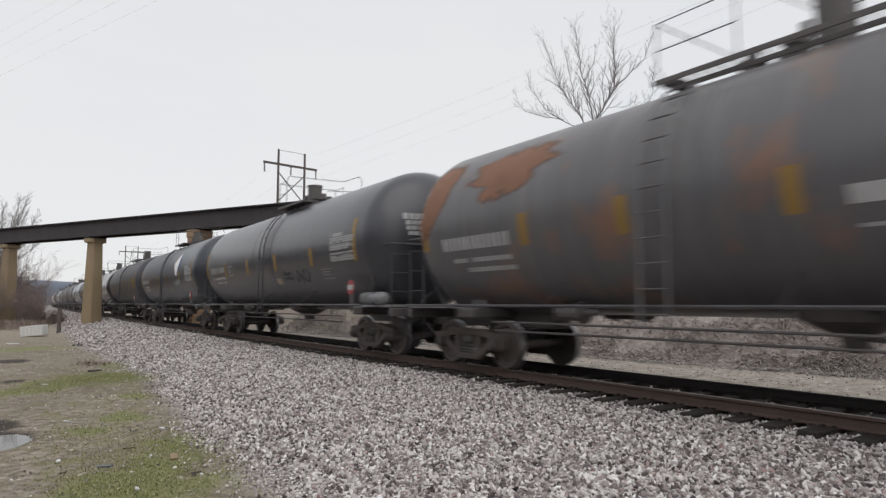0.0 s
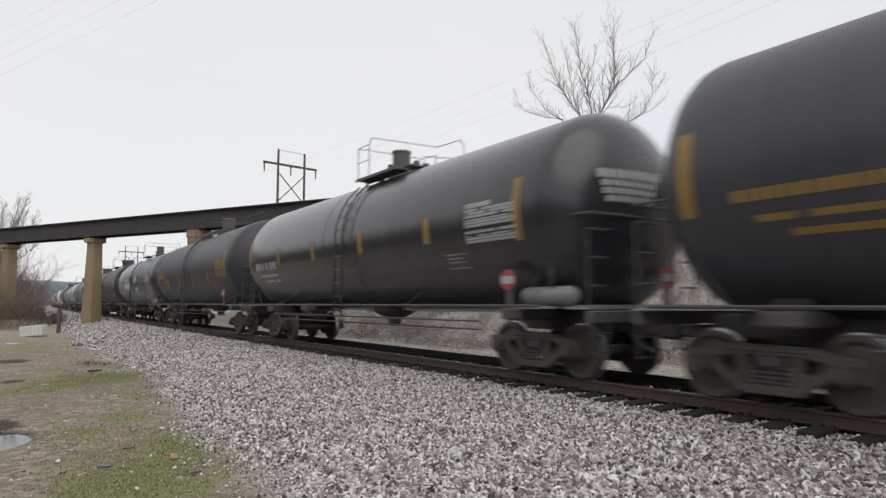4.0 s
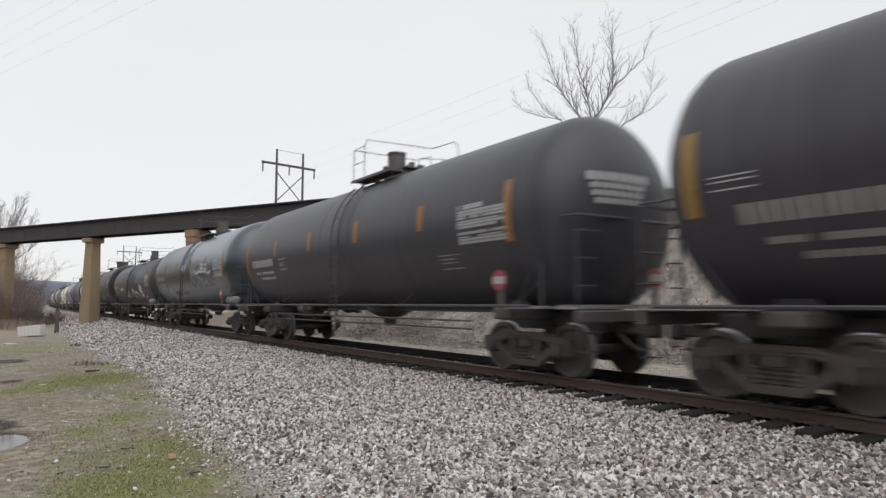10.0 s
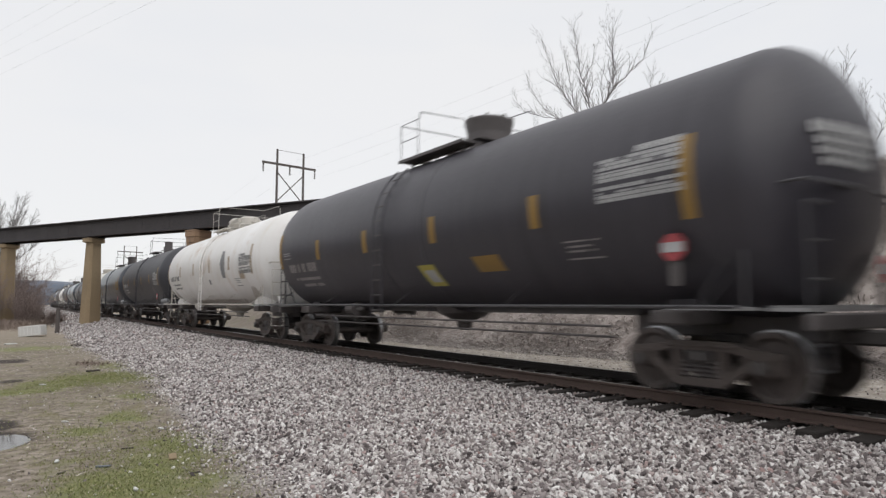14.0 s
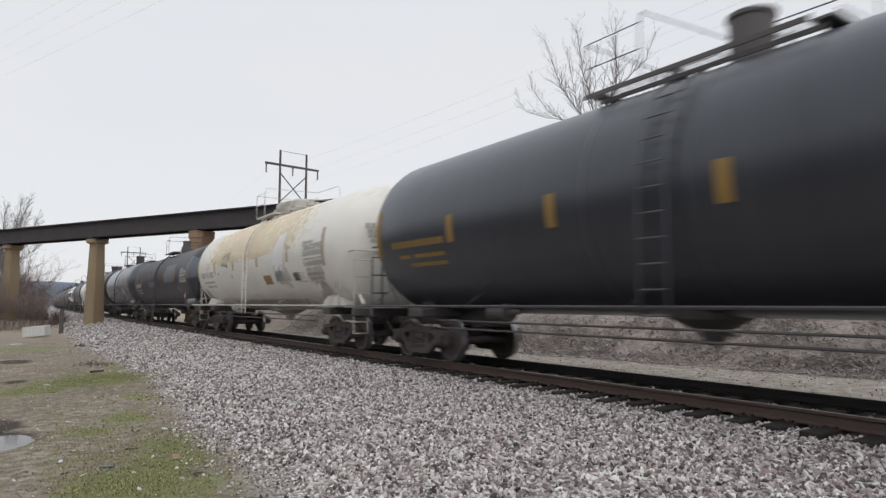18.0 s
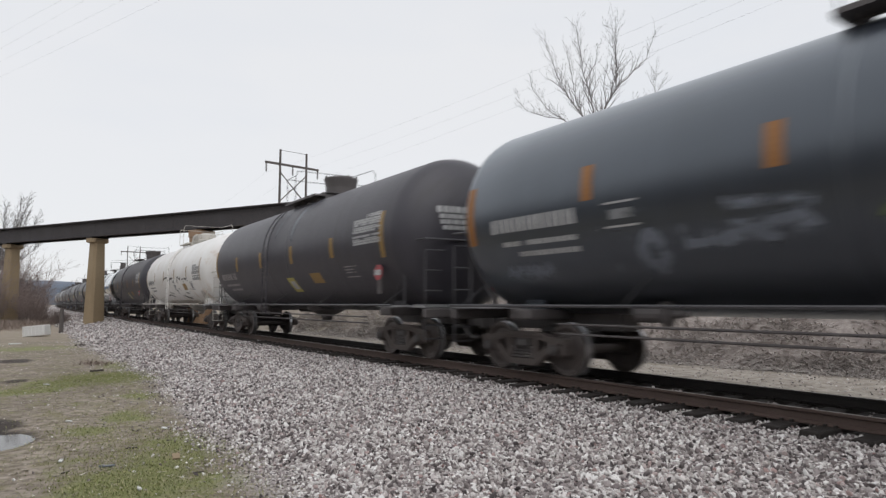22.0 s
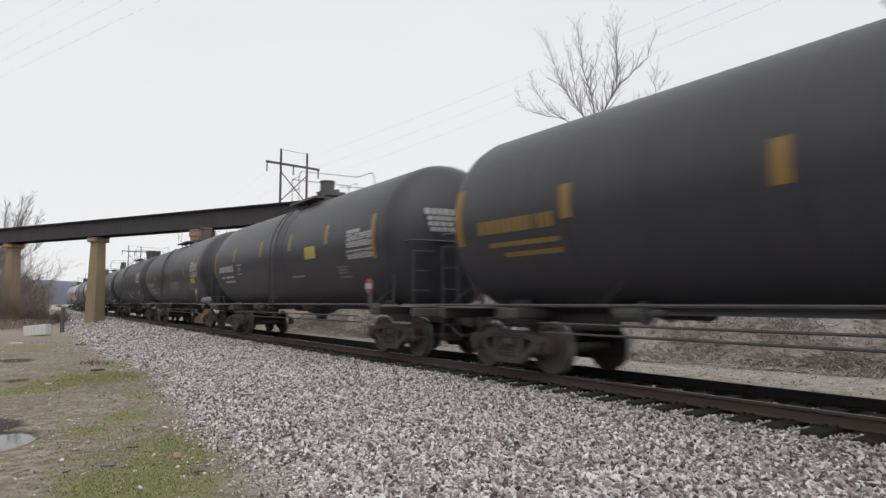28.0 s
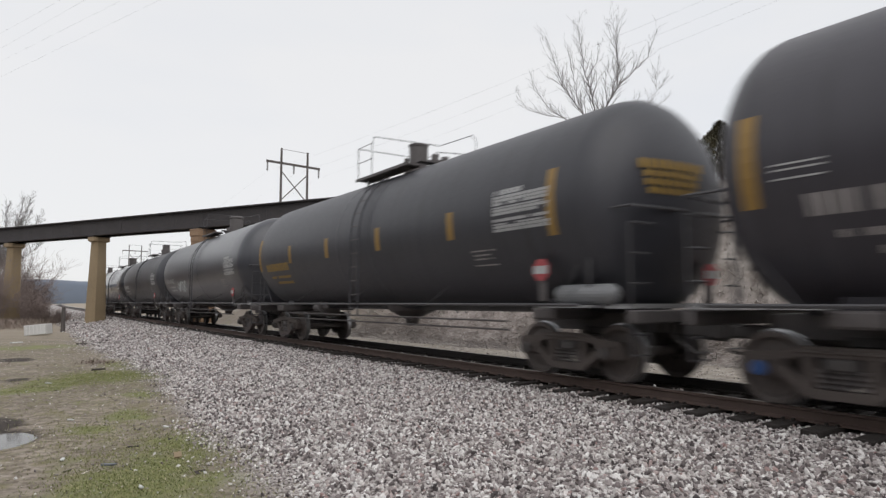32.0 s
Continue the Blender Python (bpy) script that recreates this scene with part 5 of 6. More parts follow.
                         field("yellowed_stain", "yellow_stain", (2.7, -6.2, -5.4), (3.0, -6.9, 6.4), (3.4, -7.1, 7.1), (4.3, -7.2, 7.2), (4.68, -7.0, 7.0)),
                         *STAINS]),
    17: style_of(STD, res=1, r=1.7, plat=2.6, paint="black_new", marks="orange", mz=2.87, nz=2.42, label="long black rail tank car with grey-blue repainted panels",
                 mark_x=(-5.7, -2.9, -0.1, 2.5, 5.6),
                 extras=[rect("repaint_panel", "patch", 2.65, 5.35, 2.52, 3.48), rect("repaint_panel", "patch", -2.8, -0.2, 2.35, 2.68),
                         ("repaint_panel", "patch", lambda bm: head_panel(bm), 0.0)]),
    18: style_of(STD, res=1, plat=2.4, plat_x=0.0, paint="blue_black", marks="orange", dome="drum", dome_x=0.3, mz=3.08, nz=2.5, label="blue-black rail tank car with grey graffiti low on its side",
                 extras=[*NUMBER_BOX, *tag("spray_grey", (ring(0.82, 2.64, 0.20, 0.20), 0.1), ([(0.66, 2.48), (0.86, 1.88)], 0.12), (ring(1.68, 2.48, 0.26, 0.20), 0.11), ([(1.04, 2.62), (1.12, 2.04), (1.76, 2.08)], 0.1), (zig(2.06, 3.06, 2.26, 2.58, 4), 0.13), ([(1.31, 2.11), (2.54, 2.08)], 0.06)),
                         *tag("spray_white", (zig(3.61, 4.27, 2.06, 2.32, 3), 0.1), ([(3.64, 2.18), (4.54, 2.19), (5.14, 2.25)], 0.08), (zig(4.32, 5.14, 2.13, 2.37, 3), 0.12), ([(3.61, 1.94), (4.46, 2.02)], 0.06)),
                         *tag("spray_faint2", (zig(5.19, 5.95, 2.24, 2.49, 3), 0.16), (zig(5.92, 6.36, 2.03, 2.31, 3), 0.13), (zig(3.22, 3.51, 2.03, 2.2, 3), 0.1)),
                         *tag("spray_lime", (zig(-0.62, 0.41, 2.14, 2.27, 4), 0.09), (zig(2.49, 3.69, 1.69, 1.93, 4), 0.1)),
                         *tag("spray_faint2", ([(-4.3, 2.4), (-4.1, 1.78), (-3.9, 2.35)], 0.1), (ring(-3.4, 2.0, 0.17, 0.22), 0.12), ([(-2.9, 2.3), (-2.85, 2.05), (-2.55, 2.05), (-2.5, 2.3)], 0.1), (wave(-2.4, -1.3, 2.0, 2.3, 2, 4), 0.12), ([(-2.3, 2.5), (-1.2, 2.42)], 0.1), (zig(-6.6, -5.4, 1.74, 1.9, 5), 0.1))]),
    19: style_of(OLD, seed=5, extras=[LEMON, LEMON_IN, PLATE, field("spill_streak", "spill", (3.3, -0.3, -0.2), (3.9, -0.34, -0.1), (4.6, -0.3, 0.0)), field("spill_streak", "spill", (3.05, 1.25, 1.4), (3.8, 1.05, 1.5), (4.6, 1.1, 1.5)), field("spill_streak", "spill", (4.0, 1.75, 1.85), (4.6, 1.65, 1.95))]),
    20: style_of(STD, **PALE, paint="white", label="white rail tank car with dark graffiti and brown stains",
                 extras=[*tag("spray_dark", ([(-1.77, 2.64), (-1.03, 2.73), (-0.43, 2.69)], 0.05), ([(-1.64, 2.59), (-1.55, 2.12)], 0.04), ([(-0.39, 2.54), (0.38, 2.64), (0.99, 2.65)], 0.06), ([(0.91, 2.31), (1.25, 1.96), (1.43, 1.81)], 0.06), ([(1.89, 2.34), (2.15, 2.65), (2.5, 2.64)], 0.06), ([(2.5, 2.57), (2.75, 2.52), (2.99, 2.61)], 0.06), ([(3.16, 2.51), (3.53, 2.53)], 0.05), ([(3.74, 2.54), (4.13, 2.5), (4.41, 2.54)], 0.06), ([(-1.83, 1.72), (-0.97, 1.77), (-0.25, 1.61)], 0.04), ([(-1.09, 1.9), (-0.07, 1.81)], 0.04), ([(2.07, 1.72), (2.6, 1.59), (3.43, 1.54)], 0.05), ([(3.12, 1.83), (3.66, 1.78)], 0.05)),
                         *tag("spray_grey", ([(1.02, 2.5), (1.14, 2.17), (1.41, 1.87)], 0.3), ([(-1.74, 2.53), (-1.81, 1.83)], 0.07), ([(-0.74, 2.64), (-0.61, 1.92)], 0.07), ([(0.1, 2.55), (0.06, 1.89)], 0.07), ([(2.18, 2.53), (1.96, 2.03), (2.14, 1.68)], 0.08), ([(2.82, 2.46), (2.47, 1.78)], 0.07), ([(3.45, 2.45), (3.57, 2.24)], 0.06), ([(4.12, 2.43), (4.06, 1.83)], 0.08), ([(4.43, 2.45), (4.6, 1.97)], 0.08)),
                         rect("hazard_placard", "yellow", 3.16, 3.92, 1.96, 2.28),
                         rect("data_plate", "stencil_dark", 4.95, 5.3, 2.02, 2.28),
                         rect("plate_edge", "stencil_dark", 4.8, 5.45, 2.31, 2.34),
                         rect("plate_edge", "stencil_dark", 4.8, 5.45, 1.96, 1.99),
                         *STAINS]),
    21: style_of(OLD, seed=6),
    22: style_of(STD, res=1, paint="black_mirror", dome="low", marks="yellow", stencil="stencil", number="stencil_yellow", nz=2.5, label="glossy black rail tank car mirroring the sky"),
    23: style_of(STD, r=1.8, paint="black_new", stencil="stencil_yellow", dome="low", mz=2.86, nz=2.5, mark_x=(-4.47, -1.16, 1.5, 4.4), label="clean black rail tank car with yellow stencils and reflectors"),
    24: style_of(STD, paint="black_new", dome="low", mz=3.15, nz=2.5, mark_x=(-4.5, -1.25, 1.6, 4.4), label="clean black rail tank car with white stencils",
                 extras=[*NUMBER_BOX, rect("hazard_placard", "sticker", 2.85, 3.65, 2.55, 2.9), rect("stencil_line", "stencil", 1.45, 2.5, 2.06, 2.1)]),
    25: style_of(STD, res=1, plat=2.5, plat_x=0.0, r=1.85, low=-0.2, lad=-0.8, paint="black_old", dome="drum", mz=2.84, mark_x=(-4.37, -1.63, 0.9, 4.33), nz=2.28, label="black rail tank car with a pale scrawl and dusty band",
                 extras=[*NUMBER_BOX, *tag("spray_grey", (wave(0.1, 2.6, 2.08, 2.42, 6, 3), 0.1), ([(0.2, 2.02), (1.4, 2.2), (2.4, 2.36)], 0.05)), rect("hazard_placard", "sticker", 5.55, 6.4, 2.22, 2.46), *tag("spray_faint2", ([(0.35, 3.3), (0.15, 2.9), (0.1, 2.5), (0.3, 2.15)], 0.14)),
                         field("dust_streak", "spray_grey", (3.5, 1.25, 1.4), (4.1, 1.5, 1.62), (4.35, 1.62, 1.8))]),
    26: style_of(OLD, seed=7, caps="blue_paint"),
    27: style_of(STD, plat=2.7, plat_x=0.15, number="stencil_yellow", end="stencil_yellow", low=-0.2, paint="black_new", dome="low", res=1, stencil="stencil", label="black rail tank car with white stencils"),
    28: style_of(STD, plat=2.4, plat_x=0.0, marks="", paint="grey", dome="drum", label="grey rail tank car with white scrawls", extras=tag("spray_white", (wave(-4.0, -2.0, 1.8, 2.4, 4, 3), 0.12))),
    29: style_of(STD, marks="", paint="black_old", dome="low"),
    30: style_of(STD, marks="", paint="black_gloss", dome="drum", label="glossy black rail tank car"),
    31: style_of(STD, marks="", paint="grey_rust", dome="low", label="long grey and rusty rail tank car at the train's end"),
}

# where each coupling stands along the track at the start
COUPLINGS = [-5.2, 12.43, 30.03, 47.68, 65.21, 83.0, 100.83, 118.37, 135.88, 153.88, 171.76, 189.36, 209.6, 227.08, 244.7, 262.29, 279.91,
             297.71, 317.63, 335.48, 353.22, 370.9, 388.34, 406.4, 424.44, 442.27, 459.93, 477.41, 495.3]
while len(COUPLINGS) < 32:
    COUPLINGS.append(COUPLINGS[-1] + 17.65)
COUPLINGS.append(COUPLINGS[-1] + 20.2)
SPEED = 14.75
TRAIN = []
for number in range(len(COUPLINGS) - 1):
    a, b = COUPLINGS[number], COUPLINGS[number + 1]
    st = dict(STYLES[number])
    st["len"] = 17.65 if b - a < 19 else 20.0
    st.setdefault("seed", number)
    TRAIN.append((*tank_car(st), (a + b) / 2 - 0.12))


def on_track(y):
    """Pose of a car whose middle is at y."""
    return pose(track_x(y), y, 0, 0, 0, -90 - math.degrees(math.atan(y / CURVE)))


def motions():
    for car, wheelsets, y0 in TRAIN:
        walk(car, [(t, on_track(y0 - SPEED * t)) for t in range(0, 33, 4)])
        # wheels turn while the car is near
        t0, t1 = (y0 - 48) / SPEED, (y0 + 4) / SPEED
        f0, f1 = max(0, int(t0 * FPS)), min(32 * FPS, int(t1 * FPS))
        if f1 <= f0:
            continue
        steps = sorted({0, 32 * FPS, *range(f0, f1 + 1)})
        for ws, dx in wheelsets:
            rows = [(f / FPS, pose(dx, 0, WHEEL_R, 0, math.degrees(SPEED * (min(max(f, f0), f1) - f0) / FPS / WHEEL_R), 0)) for f in steps]
            walk(ws, rows)


# ---------------------------------------------------------------- bridge
def tapered(levels):
    """An eight-sided block through levels of (height, half width, half depth)."""
    bm = bmesh.new()
    prev = None
    for z, wx, wy in levels:
        ring = [bm.verts.new((sx * wx, sy * wy, z)) for sx, sy in ((-1, -0.7), (-0.65, -1), (0.65, -1), (1, -0.7), (1, 0.7), (0.65, 1), (-0.65, 1), (-1, 0.7))]
        if prev:
            for i in range(8):
                bm.faces.new((prev[i], prev[(i + 1) % 8], ring[(i + 1) % 8], ring[i]))
        else:
            bm.faces.new(ring[::-1])
        prev = ring
    bm.faces.new(prev)
    bmesh.ops.recalc_face_normals(bm, faces=bm.faces)
    return bm


def build_bridge():
    bridge = tagged(new("railway_bridge"), "old dark steel girder bridge on tan concrete piers", "bridge")
    p1, d = Vector((5.6, 61.7, 0)), Vector((6.15, -11.1, 0))
    u = d.normalized()
    side = Vector((-u.y, u.x, 0))
    rz = math.degrees(math.atan2(u.y, u.x))
    a, b = -5.0, 2.6
    ln = (b - a) * d.length
    mid = p1 + d * (a + b) / 2
    for s in (-1, 1):
        bm = bmesh.new()
        box(bm, (0, 0, 7.68), (ln, 0.03, 1.3))
        for z in (7.05, 8.31):
            box(bm, (0, 0, z), (ln, 0.42, 0.05))
            box(bm, (0, 0, z + (0.09 if z < 7.5 else -0.09)), (ln, 0.09, 0.14))
        x = -ln / 2
        while x < ln / 2:
            for t in (-1, 1):
                box(bm, (x, t * 0.022, 7.68), (0.05, 0.016, 1.22))
            x += 3.2
        g = part("girder", bm, M["girder"], bridge)
        g.matrix_basis = Matrix.Translation(mid + side * s * 0.62) @ pose(0, 0, 0, 0, 0, rz)
    bm = bmesh.new()
    box(bm, (0, 0, 8.37), (ln, 1.9, 0.08))
    dk = part("deck", bm, M["girder"], bridge)
    dk.matrix_basis = Matrix.Translation(mid) @ pose(0, 0, 0, 0, 0, rz)
    for k in (-4, -3, -2, -1, 0, 1, 2):
        c = p1 + d * k
        base = float(land(c.x, c.y)) - 0.3
        pier = link("pier", None, bridge)
        pier.matrix_basis = Matrix.Translation((c.x, c.y, 0)) @ pose(0, 0, 0, 0, 0, rz)
        if k >= 1:
            # stacked stone courses
            rng = random.Random(k)
            z, course = base, 0
            while z < 6.9:
                h = rng.uniform(0.34, 0.44)
                wide = 0.76 - 0.02 * z + (0.1 if z > 6.2 else 0) + 0.03 * (course % 2)
                part("stone_course", tapered(((z, wide, wide * 1.15), (z + 0.03, wide + 0.02, wide * 1.17), (min(z + h, 6.94) - 0.03, wide + 0.02, wide * 1.17), (min(z + h, 6.94) - 0.004, wide, wide * 1.15))), M["pier_stone"], pier)
                z, course = z + h, course + 1
        else:
            part("shaft", tapered(((base, 0.64, 0.7), (6.5, 0.46, 0.5))), M["concrete"], pier)
            part("cap", tapered(((6.5, 0.5, 0.56), (6.58, 0.6, 0.78), (6.88, 0.6, 0.78), (6.94, 0.54, 0.72))), M["concrete"], pier)
        for s in (-1, 1):
            bm = bmesh.new()
            box(bm, (0, s * 0.62, 6.985), (0.7, 0.4, 0.09))
            part("bearing", bm, M["girder"], pier)


build_bridge()


# ---------------------------------------------------------------- power line
def frame_pylon(x, y, h, gap, rz, base):
    py = tagged(new("power_pylon"), "wooden H-frame power pylon with cross bracing", "pylon", "power pylons")
    py.matrix_basis = pose(x, y, base, 0, 0, rz)
    for s in (-1, 1):
        bm = bmesh.new()
        rod(bm, (s * gap / 2, 0, -0.3), (s * gap / 2, 0, h), 0.22, 0.15, 10)
        part("pole", bm, M["pole"], py)
    bm = bmesh.new()
    box(bm, (0, 0.2, h - 2.1), (gap * 2.05, 0.16, 0.32), bevel=0.02)
    part("crossarm", bm, M["pole"], py)
    for s in (-1, 1):
        bm = bmesh.new()
        rod(bm, (-s * gap / 2, 0.16 * s, h - 7.6), (s * gap / 2, 0.16 * s, h - 3.4), 0.08, seg=6)
        part("brace", bm, M["pole"], py)
    bm = bmesh.new()
    rod(bm, (-gap / 2, 0, h - 0.1), (gap / 2, 0, h - 0.1), 0.035, seg=5)
    part("top_wire", bm, M["wire"], py)
    for i in (-1, 0, 1):
        bm = bmesh.new()
        for k in range(6):
            rod(bm, (i * gap * 0.98, 0.2, h - 2.3 - k * 0.2), (i * gap * 0.98, 0.2, h - 2.4 - k * 0.2), 0.13, seg=8)
        rod(bm, (i * gap * 0.98, 0.2, h - 2.2), (i * gap * 0.98, 0.2, h - 3.5), 0.03, seg=5)
        part("insulator", bm, M["pole"], py)
    return py


PYLONS = ((32.1, 84.9, 23.8), (34.4, 248.9, 22.6), (29.8, -79.0, 24.0))
for x, y, h in PYLONS:
    frame_pylon(x, y, h, 4.2, 8.0, -0.6)


def wire(pts, sag, r):
    bm = bmesh.new()
    prev = None
    a, b = Vector(pts[0]), Vector(pts[1])
    line = []
    for i in range(25):
        k = i / 24
        p = a.lerp(b, k)
        p.z -= 4 * sag * k * (1 - k)
        line.append(p)
    d = (b - a).normalized()
    u = d.cross(Vector((0, 0, 1))).normalized()
    for p in line:
        ring = [bm.verts.new(p + r * (u * math.cos(w) + Vector((0, 0, 1)) * math.sin(w))) for w in (0.5, 2.6, 4.7)]
        if prev:
            for i in range(3):
                bm.faces.new((prev[i], prev[(i + 1) % 3], ring[(i + 1) % 3], ring[i]))
        prev = ring
    tagged(part("power_cable", bm, M["wire"]), "thin grey overhead power cable", "cable", "overhead cables")


for (ax, ay, ah), (bx, by, bh) in ((PYLONS[0], PYLONS[2]), (PYLONS[1], PYLONS[0])):
    for i in (-1, 0, 1):
        wire(((ax + i * 3.92, ay, ah - 4.1), (bx + i * (3.92 if by > 0 else -1.6), by, bh - 4.1)), 2.5, 0.0042)


# ---------------------------------------------------------------- trees
def bare_tree(name, x, y, base, label, limbs, seed, trunk=0.16, fork=4.0, fine=0.007, deep=1.0):
    """A leafless tree. Each limb is a thick line of (across, up) points from the fork; branches on it split twice into twigs."""
    rng = random.Random(seed)
    tree = tagged(new(name), label, "tree", "bare trees")
    tree.location = (x, y, base)
    across, away = Vector((0.821, -0.571, 0)), Vector((0.571, 0.821, 0))
    tb, cb = bmesh.new(), bmesh.new()
    top = Vector((0, 0, fork))

    def grow(p, d, length, r, level):
        n = max(2, int(length / (0.28, 0.2, 0.16)[level]))
        for i in range(n):
            q = p + d * (length / n)
            rod(cb, p, q, max(r * (1 - 0.7 * i / n), fine), max(r * (1 - 0.7 * (i + 1) / n), fine * 0.8), seg=3)
            p = q
            d = (d + Vector((rng.gauss(0, 0.16), rng.gauss(0, 0.16), 0.07 + rng.gauss(0, 0.1)))).normalized()
            if level < 2 and rng.random() < (0.88, 0.72)[level]:
                a = rng.uniform(0, 2 * math.pi)
                nd = (d + Vector((math.cos(a), math.sin(a), 0.25)) * rng.uniform(0.5, 1.0)).normalized()
                grow(p, nd, length * (1 - 0.55 * i / n) * rng.uniform(0.3, 0.6), r * 0.5, level + 1)

    rod(tb, (0, 0, -0.3), top, trunk * 1.25, trunk, 10)
    for r0, points in limbs:
        depth = rng.uniform(-1, 1) * deep
        far = max(k for _, k in points)
        way = [top + across * u + away * depth * max(k, 0.0) / far + Vector((0, 0, k)) for u, k in points]
        total = sum((b - a).length for a, b in zip(way, way[1:]))
        done, last = 0.0, None
        for a, b in zip(way, way[1:]):
            n = max(1, round((b - a).length / 0.22))
            for i in range(n):
                p = a.lerp(b, i / n) if last is None else last
                q = a.lerp(b, (i + 1) / n) + Vector((rng.gauss(0, 0.025), rng.gauss(0, 0.025), rng.gauss(0, 0.02)))
                k0, k1 = done / total, (done + (q - p).length) / total
                rod(cb, p, q, max(r0 * 0.42 * (1 - 0.9 * k0), fine), max(r0 * 0.42 * (1 - 0.9 * k1), fine), seg=6)
                done, last = done + (q - p).length, q
                for _ in range(3):
                    if k1 > 0.18 and rng.random() < 0.62:
                        w = rng.uniform(0, 2 * math.pi)
                        d = ((q - p).normalized() + Vector((math.cos(w), math.sin(w), 0.2)) * rng.uniform(0.35, 0.85) + Vector((0, 0, 0.25))).normalized()
                        grow(q, d, rng.uniform(0.35, 1.0) * (1.2 - 0.55 * k1) * min(total * 0.3, 2.0), max(r0 * (1 - 0.85 * k1) * 0.26, fine * 1.15), 0)
    part("trunk", tb, M["bark"], tree)
    part("crown", cb, M["bark"], tree)
    return tree


def round_crown(seed, width, height, count):
    """Limbs that fan out evenly into a rounded crown."""
    rng = random.Random(seed)
    out = []
    for i in range(count):
        k = (i + 0.5) / count * 2 - 1 + rng.uniform(-0.1, 0.1)
        u, h = width / 2 * k, height * math.sqrt(max(0.12, 1 - 0.75 * k * k)) * rng.uniform(0.85, 1.0)
        out.append((0.012 * height * rng.uniform(0.5, 0.9), [(0, -height * rng.uniform(0.0, 0.15)), (u * 0.3, h * 0.3), (u * 0.72, h * 0.62), (u, h)]))
    return out


# limbs of the large tree: the fork's two stems, side limbs to both sides
BIG_TREE = [
    (0.15, [(-0.1, -0.6), (0.1, 1.06), (1.0, 2.58), (1.1, 3.8), (1.0, 5.1), (0.9, 6.0)]),
    (0.08, [(1.0, 2.58), (1.7, 3.2), (2.5, 4.0), (2.9, 5.3)]),
    (0.04, [(0.7, 1.76), (1.9, 1.9), (2.5, 2.3)]),
    (0.11, [(-0.1, 0.6), (-0.42, 2.3), (-0.73, 3.3), (-0.91, 4.6), (-1.1, 5.8)]),
    (0.05, [(-0.65, 3.0), (-0.15, 3.8), (0.15, 5.0)]),
    (0.1, [(-0.2, -0.2), (-1.03, 1.27), (-1.94, 2.48), (-2.42, 3.7), (-2.85, 4.9)]),
    (0.06, [(-1.03, 1.4), (-1.2, 3.1), (-1.5, 5.1)]),
    (0.06, [(-0.6, 0.2), (-2.0, 0.9), (-2.9, 1.6), (-3.6, 2.6)]),
    (0.05, [(-1.8, 0.8), (-2.8, 0.9), (-3.9, 1.2), (-4.4, 1.9)]),
    (0.06, [(0.2, -0.2), (1.4, 0.5), (2.6, 1.36), (3.1, 2.27), (3.3, 3.5)]),
    (0.045, [(2.0, 0.9), (3.0, 1.4), (3.7, 2.0)]),
]
bare_tree("bare_tree", 25.19, 21.98, float(land(25.19, 21.98)), "leafless grey tree with fine twigs on the bluff", BIG_TREE, 11, 0.19, 10.2 - float(land(25.19, 21.98)), 0.0046, 1.0)
for x, y, fork, w, h, sd, label in ((28.0, 11.5, 1.8, 1.8, 3.7, 5, "slim leafless tree with rising limbs on the bluff"), (29.1, 10.7, 0.9, 2.8, 3.6, 8, "spreading leafless tree on the bluff"), (30.5, 9.0, 1.1, 2.8, 4.0, 14, "spreading leafless tree on the bluff")):
    bare_tree("bare_tree", x, y, float(land(x, y)), label, round_crown(sd, w, h, 4), sd, 0.09, fork, 0.006, 0.6)
for x, y, fork, w, h, sd in ((-1.9, 90, 5.0, 9.5, 10.0, 3), (-6.5, 86, 5.0, 9.0, 9.0, 6), (-12, 92, 5.0, 10.0, 9.5, 12)):
    bare_tree("bare_tree", x, y, float(land(x, y)), "leafless tree beyond the bridge", round_crown(sd, w, h, 13), sd, 0.26, fork, 0.013, 4.0)


def shrub(x, y, h, seed):
    """A leafless bush: many thin stems from one root."""
    rng = random.Random(seed)
    bush = tagged(new("shrub"), "leafless brown thicket bush", "bush", "thicket bushes")
    bush.location = (x, y, float(land(x, y)))

    def stems(bm, count, k):
        for _ in range(count):
            p = Vector((rng.gauss(0, 0.3), rng.gauss(0, 0.3), -0.05))
            d = Vector((rng.gauss(0, 0.35), rng.gauss(0, 0.35), 1)).normalized()
            ln = h * rng.uniform(0.6, 1.0) * k
            for i in range(4):
                q = p + d * ln / 4
                rod(bm, p, q, 0.03 * (1 - i * 0.2), 0.03 * (0.8 - i * 0.2), seg=3)
                for _ in range(3):
                    e = (d + Vector((rng.gauss(0, 0.6), rng.gauss(0, 0.6), rng.gauss(0.1, 0.3)))).normalized()
                    t = q + e * ln * rng.uniform(0.1, 0.3)
                    rod(bm, q, t, 0.014, 0.006, seg=3)
                    for _ in range(2):
                        g = (e + Vector((rng.gauss(0, 0.6), rng.gauss(0, 0.6), rng.gauss(0.1, 0.3)))).normalized()
                        rod(bm, t, t + g * ln * rng.uniform(0.06, 0.18), 0.009, 0.005, seg=3)
                p = q
                d = (d + Vector((rng.gauss(0, 0.2), rng.gauss(0, 0.2), 0.1))).normalized()

    for name, count, k in (("stem", 8, 0.5), ("crown", 70, 1.0)):
        bm = bmesh.new()
        stems(bm, count, k)
        part(name, bm, M["twig"], bush)


